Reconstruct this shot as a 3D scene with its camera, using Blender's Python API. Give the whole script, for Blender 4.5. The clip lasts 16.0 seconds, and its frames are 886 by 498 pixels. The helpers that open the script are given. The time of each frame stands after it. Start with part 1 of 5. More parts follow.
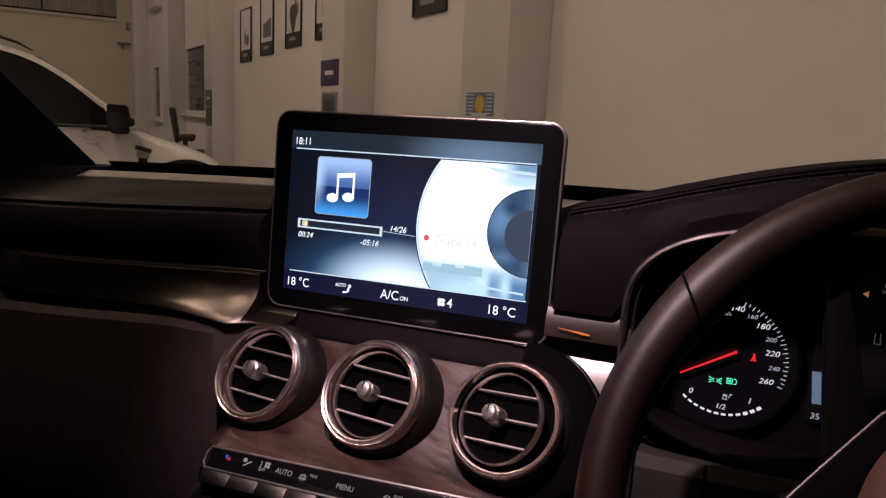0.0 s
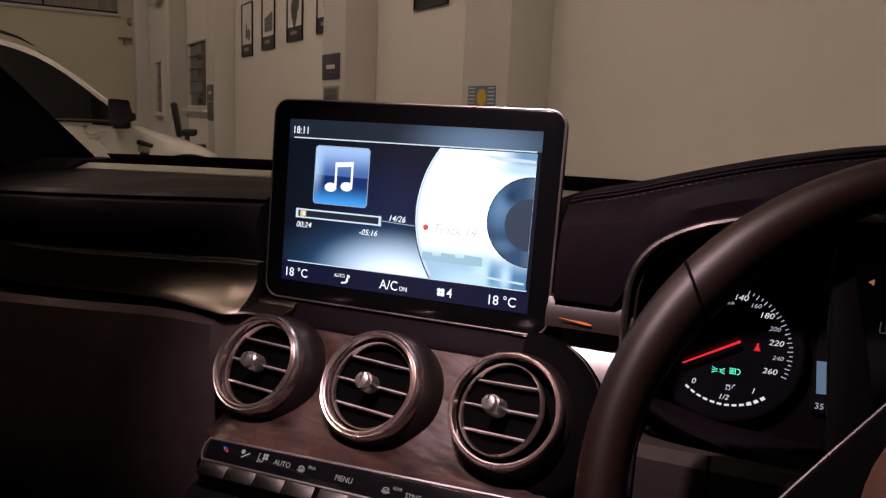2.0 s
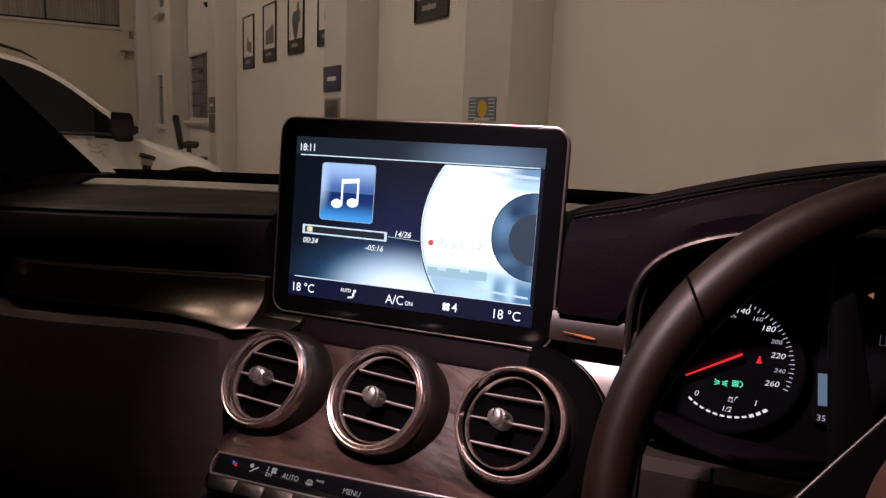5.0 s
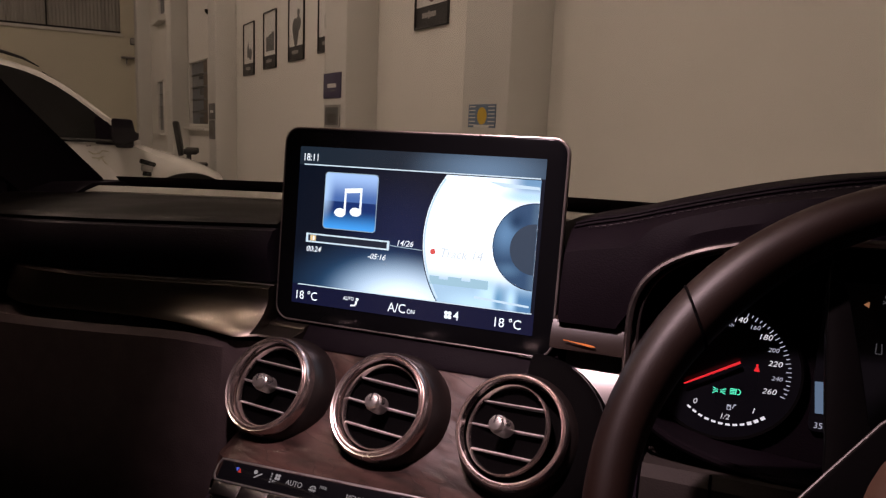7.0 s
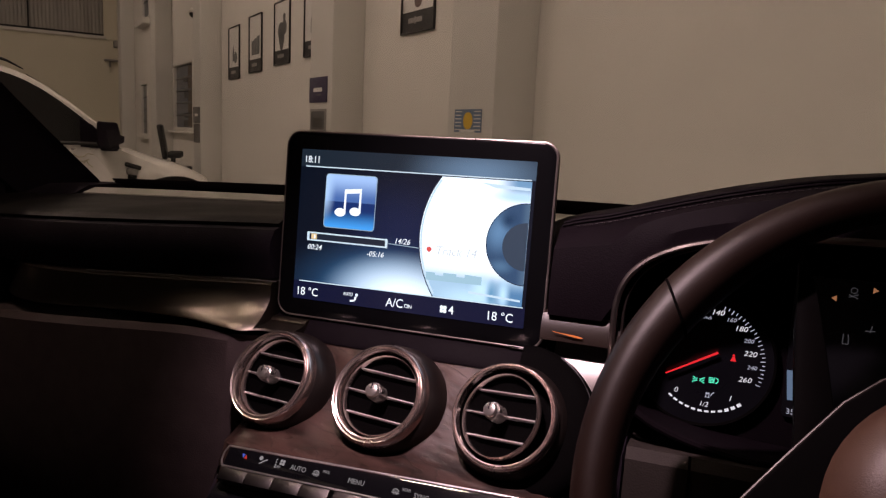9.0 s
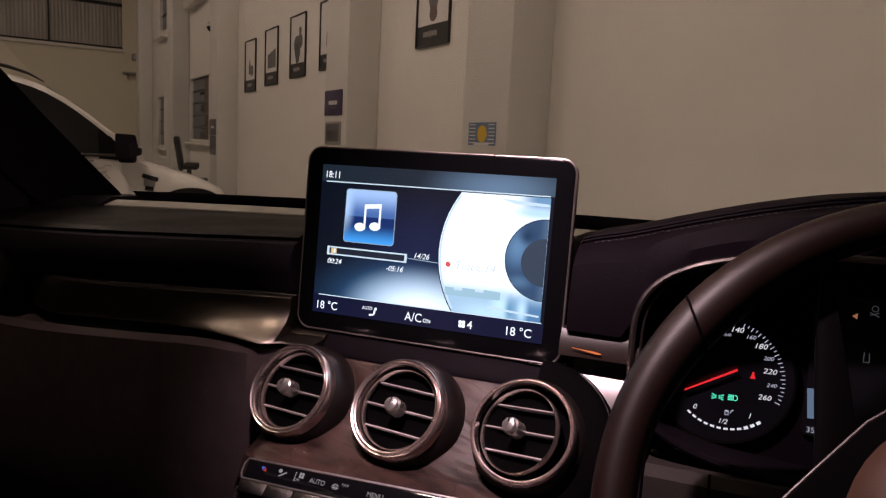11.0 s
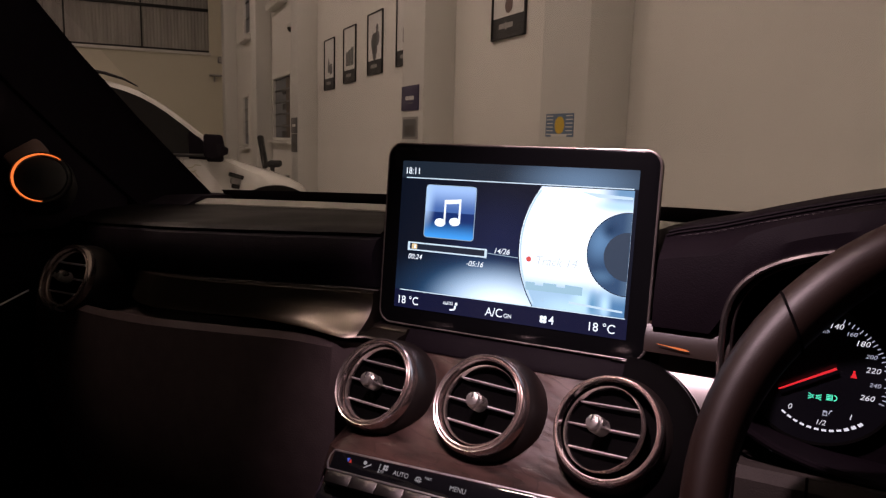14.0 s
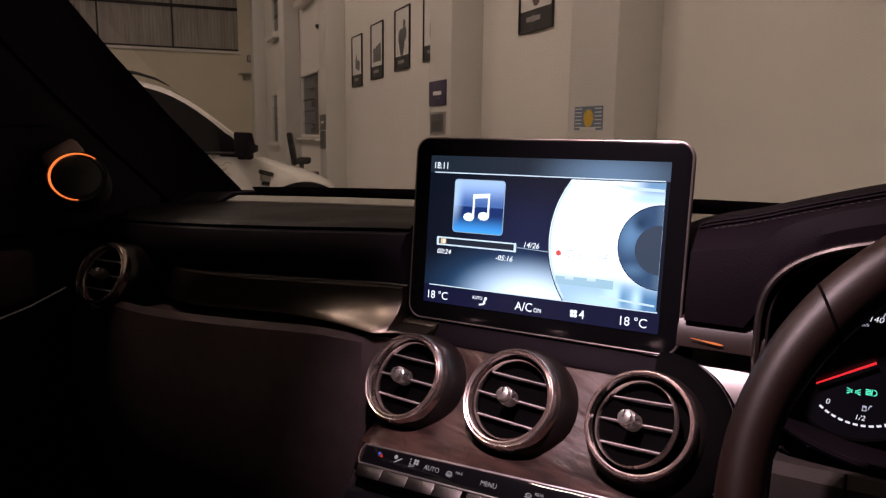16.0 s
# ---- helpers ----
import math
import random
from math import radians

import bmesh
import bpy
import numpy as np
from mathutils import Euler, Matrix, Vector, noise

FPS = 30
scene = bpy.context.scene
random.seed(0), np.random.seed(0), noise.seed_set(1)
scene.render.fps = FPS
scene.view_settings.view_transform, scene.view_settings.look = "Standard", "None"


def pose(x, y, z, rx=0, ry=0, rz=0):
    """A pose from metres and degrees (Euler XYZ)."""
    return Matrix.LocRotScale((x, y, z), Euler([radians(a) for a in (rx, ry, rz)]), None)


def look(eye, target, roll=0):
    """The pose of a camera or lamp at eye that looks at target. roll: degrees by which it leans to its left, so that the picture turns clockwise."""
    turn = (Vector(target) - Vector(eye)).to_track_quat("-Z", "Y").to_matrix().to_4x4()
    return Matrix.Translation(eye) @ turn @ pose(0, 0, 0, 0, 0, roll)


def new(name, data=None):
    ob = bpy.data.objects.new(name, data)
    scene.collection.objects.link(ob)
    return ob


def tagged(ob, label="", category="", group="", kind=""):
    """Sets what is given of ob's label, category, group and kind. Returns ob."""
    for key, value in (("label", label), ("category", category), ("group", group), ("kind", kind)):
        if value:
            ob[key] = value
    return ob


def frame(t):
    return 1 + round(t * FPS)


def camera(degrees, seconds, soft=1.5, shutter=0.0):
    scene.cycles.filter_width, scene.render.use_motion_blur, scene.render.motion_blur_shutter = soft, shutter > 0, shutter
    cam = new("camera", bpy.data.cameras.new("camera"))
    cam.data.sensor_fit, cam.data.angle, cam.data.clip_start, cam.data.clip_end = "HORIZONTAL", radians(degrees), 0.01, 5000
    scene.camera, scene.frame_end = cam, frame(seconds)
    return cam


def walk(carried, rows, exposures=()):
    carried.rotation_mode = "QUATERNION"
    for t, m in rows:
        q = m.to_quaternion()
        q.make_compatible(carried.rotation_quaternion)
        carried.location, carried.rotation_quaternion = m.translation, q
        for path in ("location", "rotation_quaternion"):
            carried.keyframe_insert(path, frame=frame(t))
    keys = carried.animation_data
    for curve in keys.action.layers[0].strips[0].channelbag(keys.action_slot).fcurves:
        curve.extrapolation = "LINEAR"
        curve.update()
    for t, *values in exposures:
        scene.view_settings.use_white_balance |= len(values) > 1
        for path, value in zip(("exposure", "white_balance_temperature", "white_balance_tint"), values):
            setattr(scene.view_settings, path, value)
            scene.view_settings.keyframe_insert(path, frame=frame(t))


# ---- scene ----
cam = camera(63.85, 16.0, soft=1.3)
# seconds, eye (metres), yaw, pitch, roll (degrees)
ROWS = [
    (0.0, 0.2191, -0.4875, 1.0759, 21.36, -10.17, -2.78),
    (0.5, 0.2194, -0.4861, 1.0764, 21.67, -10.11, -2.95),
    (1.0, 0.2182, -0.4840, 1.0728, 21.42, -10.22, -3.15),
    (1.5, 0.2183, -0.4826, 1.0710, 21.36, -10.51, -2.99),
    (2.0, 0.2193, -0.4816, 1.0713, 21.52, -10.62, -2.59),
    (2.5, 0.2204, -0.4820, 1.0739, 21.57, -10.08, -2.07),
    (3.0, 0.2196, -0.4840, 1.0754, 21.27, -9.69, -2.21),
    (3.5, 0.2202, -0.4861, 1.0750, 21.34, -9.61, -2.12),
    (4.0, 0.2190, -0.4879, 1.0755, 21.39, -9.80, -2.19),
    (6.5, 0.2190, -0.4912, 1.0772, 21.67, -9.50, -2.33),
    (7.0, 0.2196, -0.4960, 1.0791, 21.53, -9.28, -2.39),
    (7.5, 0.2205, -0.5052, 1.0799, 21.05, -9.15, -2.64),
    (8.0, 0.2227, -0.5159, 1.0777, 20.48, -9.24, -2.54),
    (10.5, 0.2206, -0.5313, 1.0800, 20.29, -7.99, -2.81),
    (11.0, 0.2192, -0.5326, 1.0808, 21.41, -7.93, -2.83),
    (11.5, 0.2182, -0.5326, 1.0815, 22.42, -7.78, -2.67),
    (12.0, 0.2179, -0.5331, 1.0818, 23.07, -7.85, -2.58),
    (12.5, 0.2169, -0.5317, 1.0812, 24.27, -8.29, -2.39),
    (13.0, 0.2166, -0.5326, 1.0817, 25.82, -8.48, -1.94),
    (13.5, 0.2168, -0.5324, 1.0818, 26.76, -8.57, -1.67),
    (14.0, 0.2166, -0.5329, 1.0820, 27.49, -8.69, -1.47),
    (14.5, 0.2161, -0.5322, 1.0818, 28.13, -8.68, -1.33),
    (15.0, 0.2162, -0.5321, 1.0817, 28.72, -8.89, -1.06),
    (15.5, 0.2162, -0.5319, 1.0813, 29.15, -9.07, -0.83),
    (16.0, 0.2159, -0.5323, 1.0815, 29.70, -9.13, -0.69),
]
walk(cam, [(t, pose(x, y, z, 90 + pitch, roll, yaw)) for t, x, y, z, yaw, pitch, roll in ROWS], [(0.0, 0.0, 6500, 22), (8.0, 0.0, 6500, 22), (13.0, 0.0, 6330, 23), (15.0, 0.0, 6330, 24), (16.0, 0.15, 6330, 24)])

# ---- world and lights ----
ROOM = pose(0.2185, -0.5, 0, 0, 0, 51.5)      # room axes: x towards the poster wall, y along it
FLOOR = -0.10

world = bpy.data.worlds.new("world")
scene.world = world
world.use_nodes = True
world.node_tree.nodes["Background"].inputs[0].default_value = (0.010, 0.009, 0.008, 1)
world.node_tree.nodes["Background"].inputs[1].default_value = 0.3

LAMP_POWER = 187.0          # emission of the workshop tubes
LAMP_TINT = (1.0, 0.795, 0.597)

# the reading lamp of the roof console: a narrow soft cone down on the middle of the dash
reading = bpy.data.lights.new("reading_lamp", "SPOT")
reading.energy, reading.color, reading.shadow_soft_size = 26.5, (0.97, 0.73, 0.74), 0.014
reading.spot_size, reading.spot_blend = radians(69), 1.0
new("reading_lamp", reading).matrix_world = look((0.03, -0.27, 1.385), (0.130, -0.070, 0.885))


# the dipped headlamps, aimed low ahead of the car
for side in (-1, 1):
    beam = bpy.data.lights.new("headlamp_beam", "SPOT")
    beam.energy, beam.color, beam.shadow_soft_size = 38.0, (1.0, 0.93, 0.80), 0.05
    beam.spot_size, beam.spot_blend = radians(56), 0.35
    new("headlamp_beam", beam).matrix_world = look((side * 0.60, 1.50, 0.64), (side * 0.60, 2.50, 0.06))

# ---- materials ----
def material(name, base=(0.5, 0.5, 0.5), rough=0.5, metal=0.0, coat=0.0, scale=40.0, vary=0.15, bump=0.1, bump_scale=None,
             stretch=(1, 1, 1), rough_vary=0.1, emit=None, strength=0.0, spec=0.5):
    """A principled surface with variation at two scales and fine relief, in object space."""
    m = bpy.data.materials.new(name)
    m.use_nodes = True
    nt = m.node_tree
    n, l = nt.nodes, nt.links
    b = n["Principled BSDF"]
    b.inputs["Metallic"].default_value = metal
    b.inputs["Coat Weight"].default_value = coat
    b.inputs["Coat Roughness"].default_value = 0.08
    b.inputs["Specular IOR Level"].default_value = spec
    tc = n.new("ShaderNodeTexCoord")
    mp = n.new("ShaderNodeMapping")
    mp.inputs["Scale"].default_value = stretch
    l.new(tc.outputs["Object"], mp.inputs["Vector"])
    fine = n.new("ShaderNodeTexNoise")
    fine.inputs["Scale"].default_value = scale
    fine.inputs["Detail"].default_value = 5
    broad = n.new("ShaderNodeTexNoise")
    broad.inputs["Scale"].default_value = scale / 9
    broad.inputs["Detail"].default_value = 3
    l.new(mp.outputs[0], fine.inputs["Vector"])
    l.new(mp.outputs[0], broad.inputs["Vector"])
    mix = n.new("ShaderNodeMath")
    mix.operation = "ADD"
    l.new(fine.outputs["Fac"], mix.inputs[0])
    l.new(broad.outputs["Fac"], mix.inputs[1])
    ramp = n.new("ShaderNodeMapRange")
    ramp.inputs["From Min"].default_value, ramp.inputs["From Max"].default_value = 0.6, 1.4
    ramp.inputs["To Min"].default_value, ramp.inputs["To Max"].default_value = 1 - vary, 1 + vary
    l.new(mix.outputs[0], ramp.inputs["Value"])
    col = n.new("ShaderNodeVectorMath")
    col.operation = "SCALE"
    col.inputs[0].default_value = base[:3]
    l.new(ramp.outputs[0], col.inputs["Scale"])
    l.new(col.outputs[0], b.inputs["Base Color"])
    rr = n.new("ShaderNodeMapRange")
    rr.inputs["From Min"].default_value, rr.inputs["From Max"].default_value = 0.3, 0.7
    rr.inputs["To Min"].default_value, rr.inputs["To Max"].default_value = max(rough - rough_vary, 0.02), min(rough + rough_vary, 1)
    l.new(broad.outputs["Fac"], rr.inputs["Value"])
    l.new(rr.outputs[0], b.inputs["Roughness"])
    if bump:
        bn = n.new("ShaderNodeTexNoise")
        bn.inputs["Scale"].default_value = bump_scale or scale * 4
        bn.inputs["Detail"].default_value = 4
        l.new(mp.outputs[0], bn.inputs["Vector"])
        bp = n.new("ShaderNodeBump")
        bp.inputs["Strength"].default_value = bump
        bp.inputs["Distance"].default_value = 0.1 / (bump_scale or scale * 4)
        l.new(bn.outputs["Fac"], bp.inputs["Height"])
        l.new(bp.outputs[0], b.inputs["Normal"])
    if emit:
        b.inputs["Emission Color"].default_value = (*emit, 1)
        b.inputs["Emission Strength"].default_value = strength
    return m


def glow(name, colour, strength):
    """A surface that gives off light: lamps, display segments."""
    m = bpy.data.materials.new(name)
    m.use_nodes = True
    b = m.node_tree.nodes["Principled BSDF"]
    b.inputs["Base Color"].default_value = (0.01, 0.01, 0.01, 1)
    b.inputs["Roughness"].default_value = 0.6
    b.inputs["Specular IOR Level"].default_value = 0.1
    b.inputs["Emission Color"].default_value = (*colour, 1)
    b.inputs["Emission Strength"].default_value = strength
    return m


def leather(name, base, rough, cell=900.0, spec=0.5, relief=0.35):
    """Grained leather or soft-touch skin: small cells in relief."""
    m = material(name, base, rough, 0, 0, 60, 0.2, 0, spec=spec)
    nt = m.node_tree
    n, l = nt.nodes, nt.links
    tc = n.new("ShaderNodeTexCoord")
    vo = n.new("ShaderNodeTexVoronoi")
    vo.inputs["Scale"].default_value = cell
    bp = n.new("ShaderNodeBump")
    bp.inputs["Strength"].default_value = relief
    bp.inputs["Distance"].default_value = 0.0004
    l.new(tc.outputs["Object"], vo.inputs["Vector"])
    l.new(vo.outputs["Distance"], bp.inputs["Height"])
    l.new(bp.outputs[0], n["Principled BSDF"].inputs["Normal"])
    return m


def wood(name, dark, light):
    """Open-pored dark timber: soft broad figure, fine pores, and a few raised growth lines that run down to one side."""
    m = material(name, dark, 0.36, 0, 0.0, 30, 0.1, 0, spec=0.17)
    nt = m.node_tree
    n, l = nt.nodes, nt.links
    b = n["Principled BSDF"]
    tc = n.new("ShaderNodeTexCoord")

    def noise_along(scale, turn, detail, warp):
        mp = n.new("ShaderNodeMapping")
        mp.inputs["Rotation"].default_value = (0, radians(turn), 0)
        st = n.new("ShaderNodeMapping")
        st.inputs["Scale"].default_value = scale
        tx = n.new("ShaderNodeTexNoise")
        tx.inputs["Scale"].default_value, tx.inputs["Detail"].default_value, tx.inputs["Distortion"].default_value = 1.0, detail, warp
        l.new(tc.outputs["Object"], mp.inputs[0]), l.new(mp.outputs[0], st.inputs[0]), l.new(st.outputs[0], tx.inputs["Vector"])
        return tx.outputs["Fac"]
    figure = noise_along((5, 60, 60), -22, 6, 0.25)
    pores = noise_along((70, 1300, 1300), -16, 2, 0)
    growth = noise_along((2.2, 24, 24), -24, 3, 0.12)
    saw = n.new("ShaderNodeMath")                     # growth rings: the same soft field cut into steps
    saw.operation = "MULTIPLY"
    saw.inputs[1].default_value = 15.0
    l.new(growth, saw.inputs[0])
    fr = n.new("ShaderNodeMath")
    fr.operation = "FRACT"
    l.new(saw.outputs[0], fr.inputs[0])
    step = n.new("ShaderNodeMapRange")
    step.inputs["From Min"].default_value, step.inputs["From Max"].default_value = 0.0, 0.22
    step.inputs["To Min"].default_value, step.inputs["To Max"].default_value = 1.0, 0.0
    l.new(fr.outputs[0], step.inputs["Value"])
    ramp = n.new("ShaderNodeValToRGB")
    ramp.color_ramp.elements[0].position, ramp.color_ramp.elements[0].color = 0.36, (*dark, 1)
    ramp.color_ramp.elements[1].position, ramp.color_ramp.elements[1].color = 0.66, (*light, 1)
    l.new(figure, ramp.inputs[0])
    mx = n.new("ShaderNodeMix")
    mx.data_type = "RGBA"
    mx.inputs[7].default_value = (*[c * 0.45 for c in dark], 1)
    am = n.new("ShaderNodeMath")
    am.operation = "MULTIPLY"
    am.inputs[1].default_value = 0.55
    l.new(step.outputs[0], am.inputs[0])
    l.new(ramp.outputs[0], mx.inputs[6]), l.new(am.outputs[0], mx.inputs[0])
    l.new(mx.outputs[2], b.inputs["Base Color"])
    rise = n.new("ShaderNodeBump")
    rise.inputs["Strength"].default_value, rise.inputs["Distance"].default_value = 0.8, 0.0006
    l.new(fr.outputs[0], rise.inputs["Height"])
    bp = n.new("ShaderNodeBump")
    bp.inputs["Strength"].default_value, bp.inputs["Distance"].default_value = 0.3, 0.0003
    l.new(pores, bp.inputs["Height"]), l.new(rise.outputs[0], bp.inputs["Normal"]), l.new(bp.outputs[0], b.inputs["Normal"])
    return m


M = dict(
    paint=material("wall_paint", (0.74, 0.72, 0.68), 0.65, 0, 0, 3.0, 0.05, 0.15, 90),
    cream_paint=material("cream_wall_paint", (0.74, 0.695, 0.565), 0.65, 0, 0, 3.0, 0.06, 0.15, 90),
    grey_paint=material("pier_paint", (0.66, 0.65, 0.62), 0.65, 0, 0, 3.0, 0.05, 0.15, 90),
    concrete=material("floor_concrete", (0.30, 0.29, 0.27), 0.45, 0, 0, 2.0, 0.2, 0.2, 40),
    ceiling=material("ceiling_sheet", (0.45, 0.44, 0.42), 0.7, 0, 0, 2.0, 0.1, 0.1, 30),
    steel=material("shutter_steel", (0.40, 0.38, 0.36), 0.5, 0.2, 0, 2.0, 0.3, 0.05, stretch=(3, 3, 0.3)),
    lamp=glow("lamp_tube", LAMP_TINT, LAMP_POWER),
    leather=leather("black_leather", (0.0036, 0.0022, 0.0034), 0.65, 900, 0.04),
    skin=leather("dash_skin", (0.0052, 0.0040, 0.0043), 0.6, 700, 0.12),
    skin_dark=leather("dash_skin_dark", (0.0105, 0.0072, 0.0115), 0.7, 700, 0.10),
    skin_olive=leather("lower_dash_skin", (0.054, 0.039, 0.040), 0.7, 700, 0.10),
    rim=leather("wheel_leather", (0.0074, 0.0034, 0.0024), 0.42, 1100, 0.22, 0.12),
    wood=wood("ash_wood", (0.0110, 0.0058, 0.0048), (0.046, 0.0245, 0.0200)),
    satin=material("satin_aluminium", (0.58, 0.49, 0.46), 0.25, 0.95, 0, 60, 0.05, 0, rough_vary=0.03),
    silver=material("silver_trim", (0.58, 0.55, 0.54), 0.36, 1.0, 0, 200, 0.06, 0.02, 900, rough_vary=0.05),
    chrome=material("chrome", (0.75, 0.74, 0.73), 0.12, 1.0, 0, 80, 0.03, 0),
    gloss=material("piano_black", (0.004, 0.004, 0.005), 0.08, 0, 0.5, 40, 0.1, 0, rough_vary=0.02),
    black=material("black_plastic", (0.010, 0.010, 0.010), 0.5, 0, 0, 120, 0.1, 0.1),
    # near black, no sheen: carries the recess shade of the vent cups in its colour
    void=material("unlit_black", (0.0014, 0.0012, 0.0013), 0.9, 0, 0, 120, 0.1, 0, spec=0.02),
    matte=material("matt_black", (0.0095, 0.0065, 0.0115), 0.85, 0, 0, 120, 0.1, 0.1, spec=0.15),
    vent_body=material("vent_body", (0.0115, 0.0085, 0.0078), 0.38, 0.25, 0, 150, 0.1, 0.02),
    headliner=material("headliner_cloth", (0.05, 0.048, 0.045), 0.9, 0, 0, 300, 0.1, 0.2),
    white_car=material("white_car_paint", (0.74, 0.73, 0.70), 0.25, 0, 0.6, 3, 0.03, 0),
    tint=material("tinted_glass", (0.012, 0.012, 0.012), 0.06, 0, 0, 6, 0.1, 0, rough_vary=0.02),
    rubber=material("rubber", (0.015, 0.015, 0.015), 0.8, 0, 0, 60, 0.2, 0.2),
    paper=material("poster_paper", (0.72, 0.71, 0.69), 0.5, 0, 0, 20, 0.04, 0),
    ink=material("poster_ink", (0.02, 0.02, 0.022), 0.45, 0, 0, 20, 0.1, 0),
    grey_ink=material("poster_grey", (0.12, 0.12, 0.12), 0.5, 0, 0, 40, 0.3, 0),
    mid_ink=material("photo_grey", (0.055, 0.050, 0.050), 0.4, 0, 0, 14, 0.5, 0),
    grey_mark=material("mark_grey", (0.30, 0.29, 0.28), 0.5, 0, 0, 40, 0.2, 0),
    red_ink=material("poster_red", (0.13, 0.085, 0.075), 0.5, 0, 0, 40, 0.3, 0),
    purple=material("sign_purple", (0.055, 0.045, 0.095), 0.5, 0, 0, 20, 0.08, 0),
    decal_olive=material("decal_olive", (0.46, 0.44, 0.32), 0.5, 0, 0, 20, 0.2, 0),
    yellow=material("notice_yellow", (0.65, 0.42, 0.04), 0.5, 0, 0, 20, 0.08, 0),
    blue=material("notice_blue", (0.14, 0.20, 0.30), 0.5, 0, 0, 20, 0.1, 0),
    curtain_brown=material("curtain_brown", (0.13, 0.105, 0.085), 0.8, 0, 0, 6, 0.3, 0.1),
    pane=material("dark_pane", (0.06, 0.075, 0.105), 0.15, 0, 0, 3, 0.3, 0),
    white_frame=material("white_frame", (0.72, 0.70, 0.66), 0.4, 0, 0, 12, 0.05, 0.05),
    strap=material("stitch_thread", (0.013, 0.0095, 0.0095), 0.8, 0, 0, 300, 0.1, 0.1),
    white_text=glow("lit_white", (0.95, 0.97, 1.0), 0.75),
    dim_text=glow("lit_dim", (0.80, 0.85, 1.0), 0.5),
    faint_text=glow("lit_faint", (0.8, 0.8, 0.85), 0.06),
    needle=glow("lit_red", (1.0, 0.025, 0.03), 0.8),
    green=glow("lit_green", (0.07, 0.95, 0.55), 1.15),
    amber=glow("ambient_amber", (1.0, 0.20, 0.035), 1.15),
    print_white=glow("button_print", (0.9, 0.87, 0.85), 0.26),
    print_blue=glow("button_blue", (0.10, 0.18, 0.9), 0.5),
    print_red=glow("button_red", (0.9, 0.05, 0.03), 0.5),
)


# ---- mesh helpers ----
def part(name, bm, mat, parent=None, label="", smooth=True, m=None):
    """Links a bmesh as one mesh object under a thing or a part."""
    me = bpy.data.meshes.new(name)
    bmesh.ops.recalc_face_normals(bm, faces=bm.faces)
    bm.to_mesh(me)
    bm.free()
    me.materials.append(M[mat] if isinstance(mat, str) else mat)
    if smooth:
        for p in me.polygons:
            p.use_smooth = True
        me.set_sharp_from_angle(angle=radians(35))
    ob = new(name, me)
    if parent:
        ob.parent = parent
    if m is not None:
        ob.matrix_basis = m
    return tagged(ob, label)


def thing(name, label, category, m=None, group="", kind=""):
    ob = new(name)
    ob.empty_display_size = 0.05
    if m is not None:
        ob.matrix_basis = m
    return tagged(ob, label, category, group, kind)


def box(c, size, m=None, bevel=0.0, seg=2, bm=None):
    bm = bm or bmesh.new()
    mat = Matrix.Translation(c) @ (m or Matrix()) @ Matrix.Diagonal((*size, 1))
    made = bmesh.ops.create_cube(bm, size=1, matrix=mat)
    if bevel:
        vs = set(made["verts"])
        bmesh.ops.bevel(bm, geom=[e for e in bm.edges if e.verts[0] in vs], offset=bevel, segments=seg, affect="EDGES", profile=0.5)
    return bm


def loft(rows, closed=False, caps=False, ring=False, bm=None):
    """A sheet over rows of points; closed: each row is a loop; ring: the last row joins the first."""
    bm = bm or bmesh.new()
    vs = [[bm.verts.new(p) for p in row] for row in rows]
    k = len(rows[0])
    for i in range(len(rows) if ring else len(rows) - 1):
        a, b = vs[i], vs[(i + 1) % len(rows)]
        for j in range(k if closed else k - 1):
            q = (a[j], a[(j + 1) % k], b[(j + 1) % k], b[j])
            if len(set(q)) == 4:
                bm.faces.new(q)
    if caps and closed and not ring:
        bm.faces.new(vs[0])
        bm.faces.new(vs[-1])
    return bm


def lathe(profile, n=48, full=True, bm=None):
    """Turns (radius, depth) pairs round the z axis."""
    rows = [[(r * math.cos(2 * math.pi * i / n), r * math.sin(2 * math.pi * i / n), d) for r, d in profile] for i in range(n)]
    return loft(rows, ring=full, bm=bm)


def tube(path, r, n=8, ring=False, flat=1.0, bm=None, up=(0, 0, 1)):
    """A round bar along a path; r may be a list."""
    path = [Vector(p) for p in path]
    rows = []
    for i, p in enumerate(path):
        a = path[i - 1] if i or ring else p
        b = path[(i + 1) % len(path)] if ring or i < len(path) - 1 else p
        d = (b - a).normalized()
        u = d.cross(Vector(up))
        u = u.normalized() if u.length > 1e-4 else Vector((1, 0, 0))
        w = u.cross(d)
        rr = r[i] if isinstance(r, (list, tuple)) else r
        rows.append([p + rr * (math.cos(2 * math.pi * k / n) * u + flat * math.sin(2 * math.pi * k / n) * w) for k in range(n)])
    return loft(rows, closed=True, caps=not ring, ring=ring, bm=bm)


def rounded(w, h, r, n=6):
    """The outline of a rounded rectangle, counter-clockwise."""
    out = []
    for cx, cy, a in ((w / 2 - r, h / 2 - r, 0), (-w / 2 + r, h / 2 - r, 90), (-w / 2 + r, -h / 2 + r, 180), (w / 2 - r, -h / 2 + r, 270)):
        for k in range(n + 1):
            t = radians(a + 90 * k / n)
            out.append((cx + r * math.cos(t), cy + r * math.sin(t)))
    return out


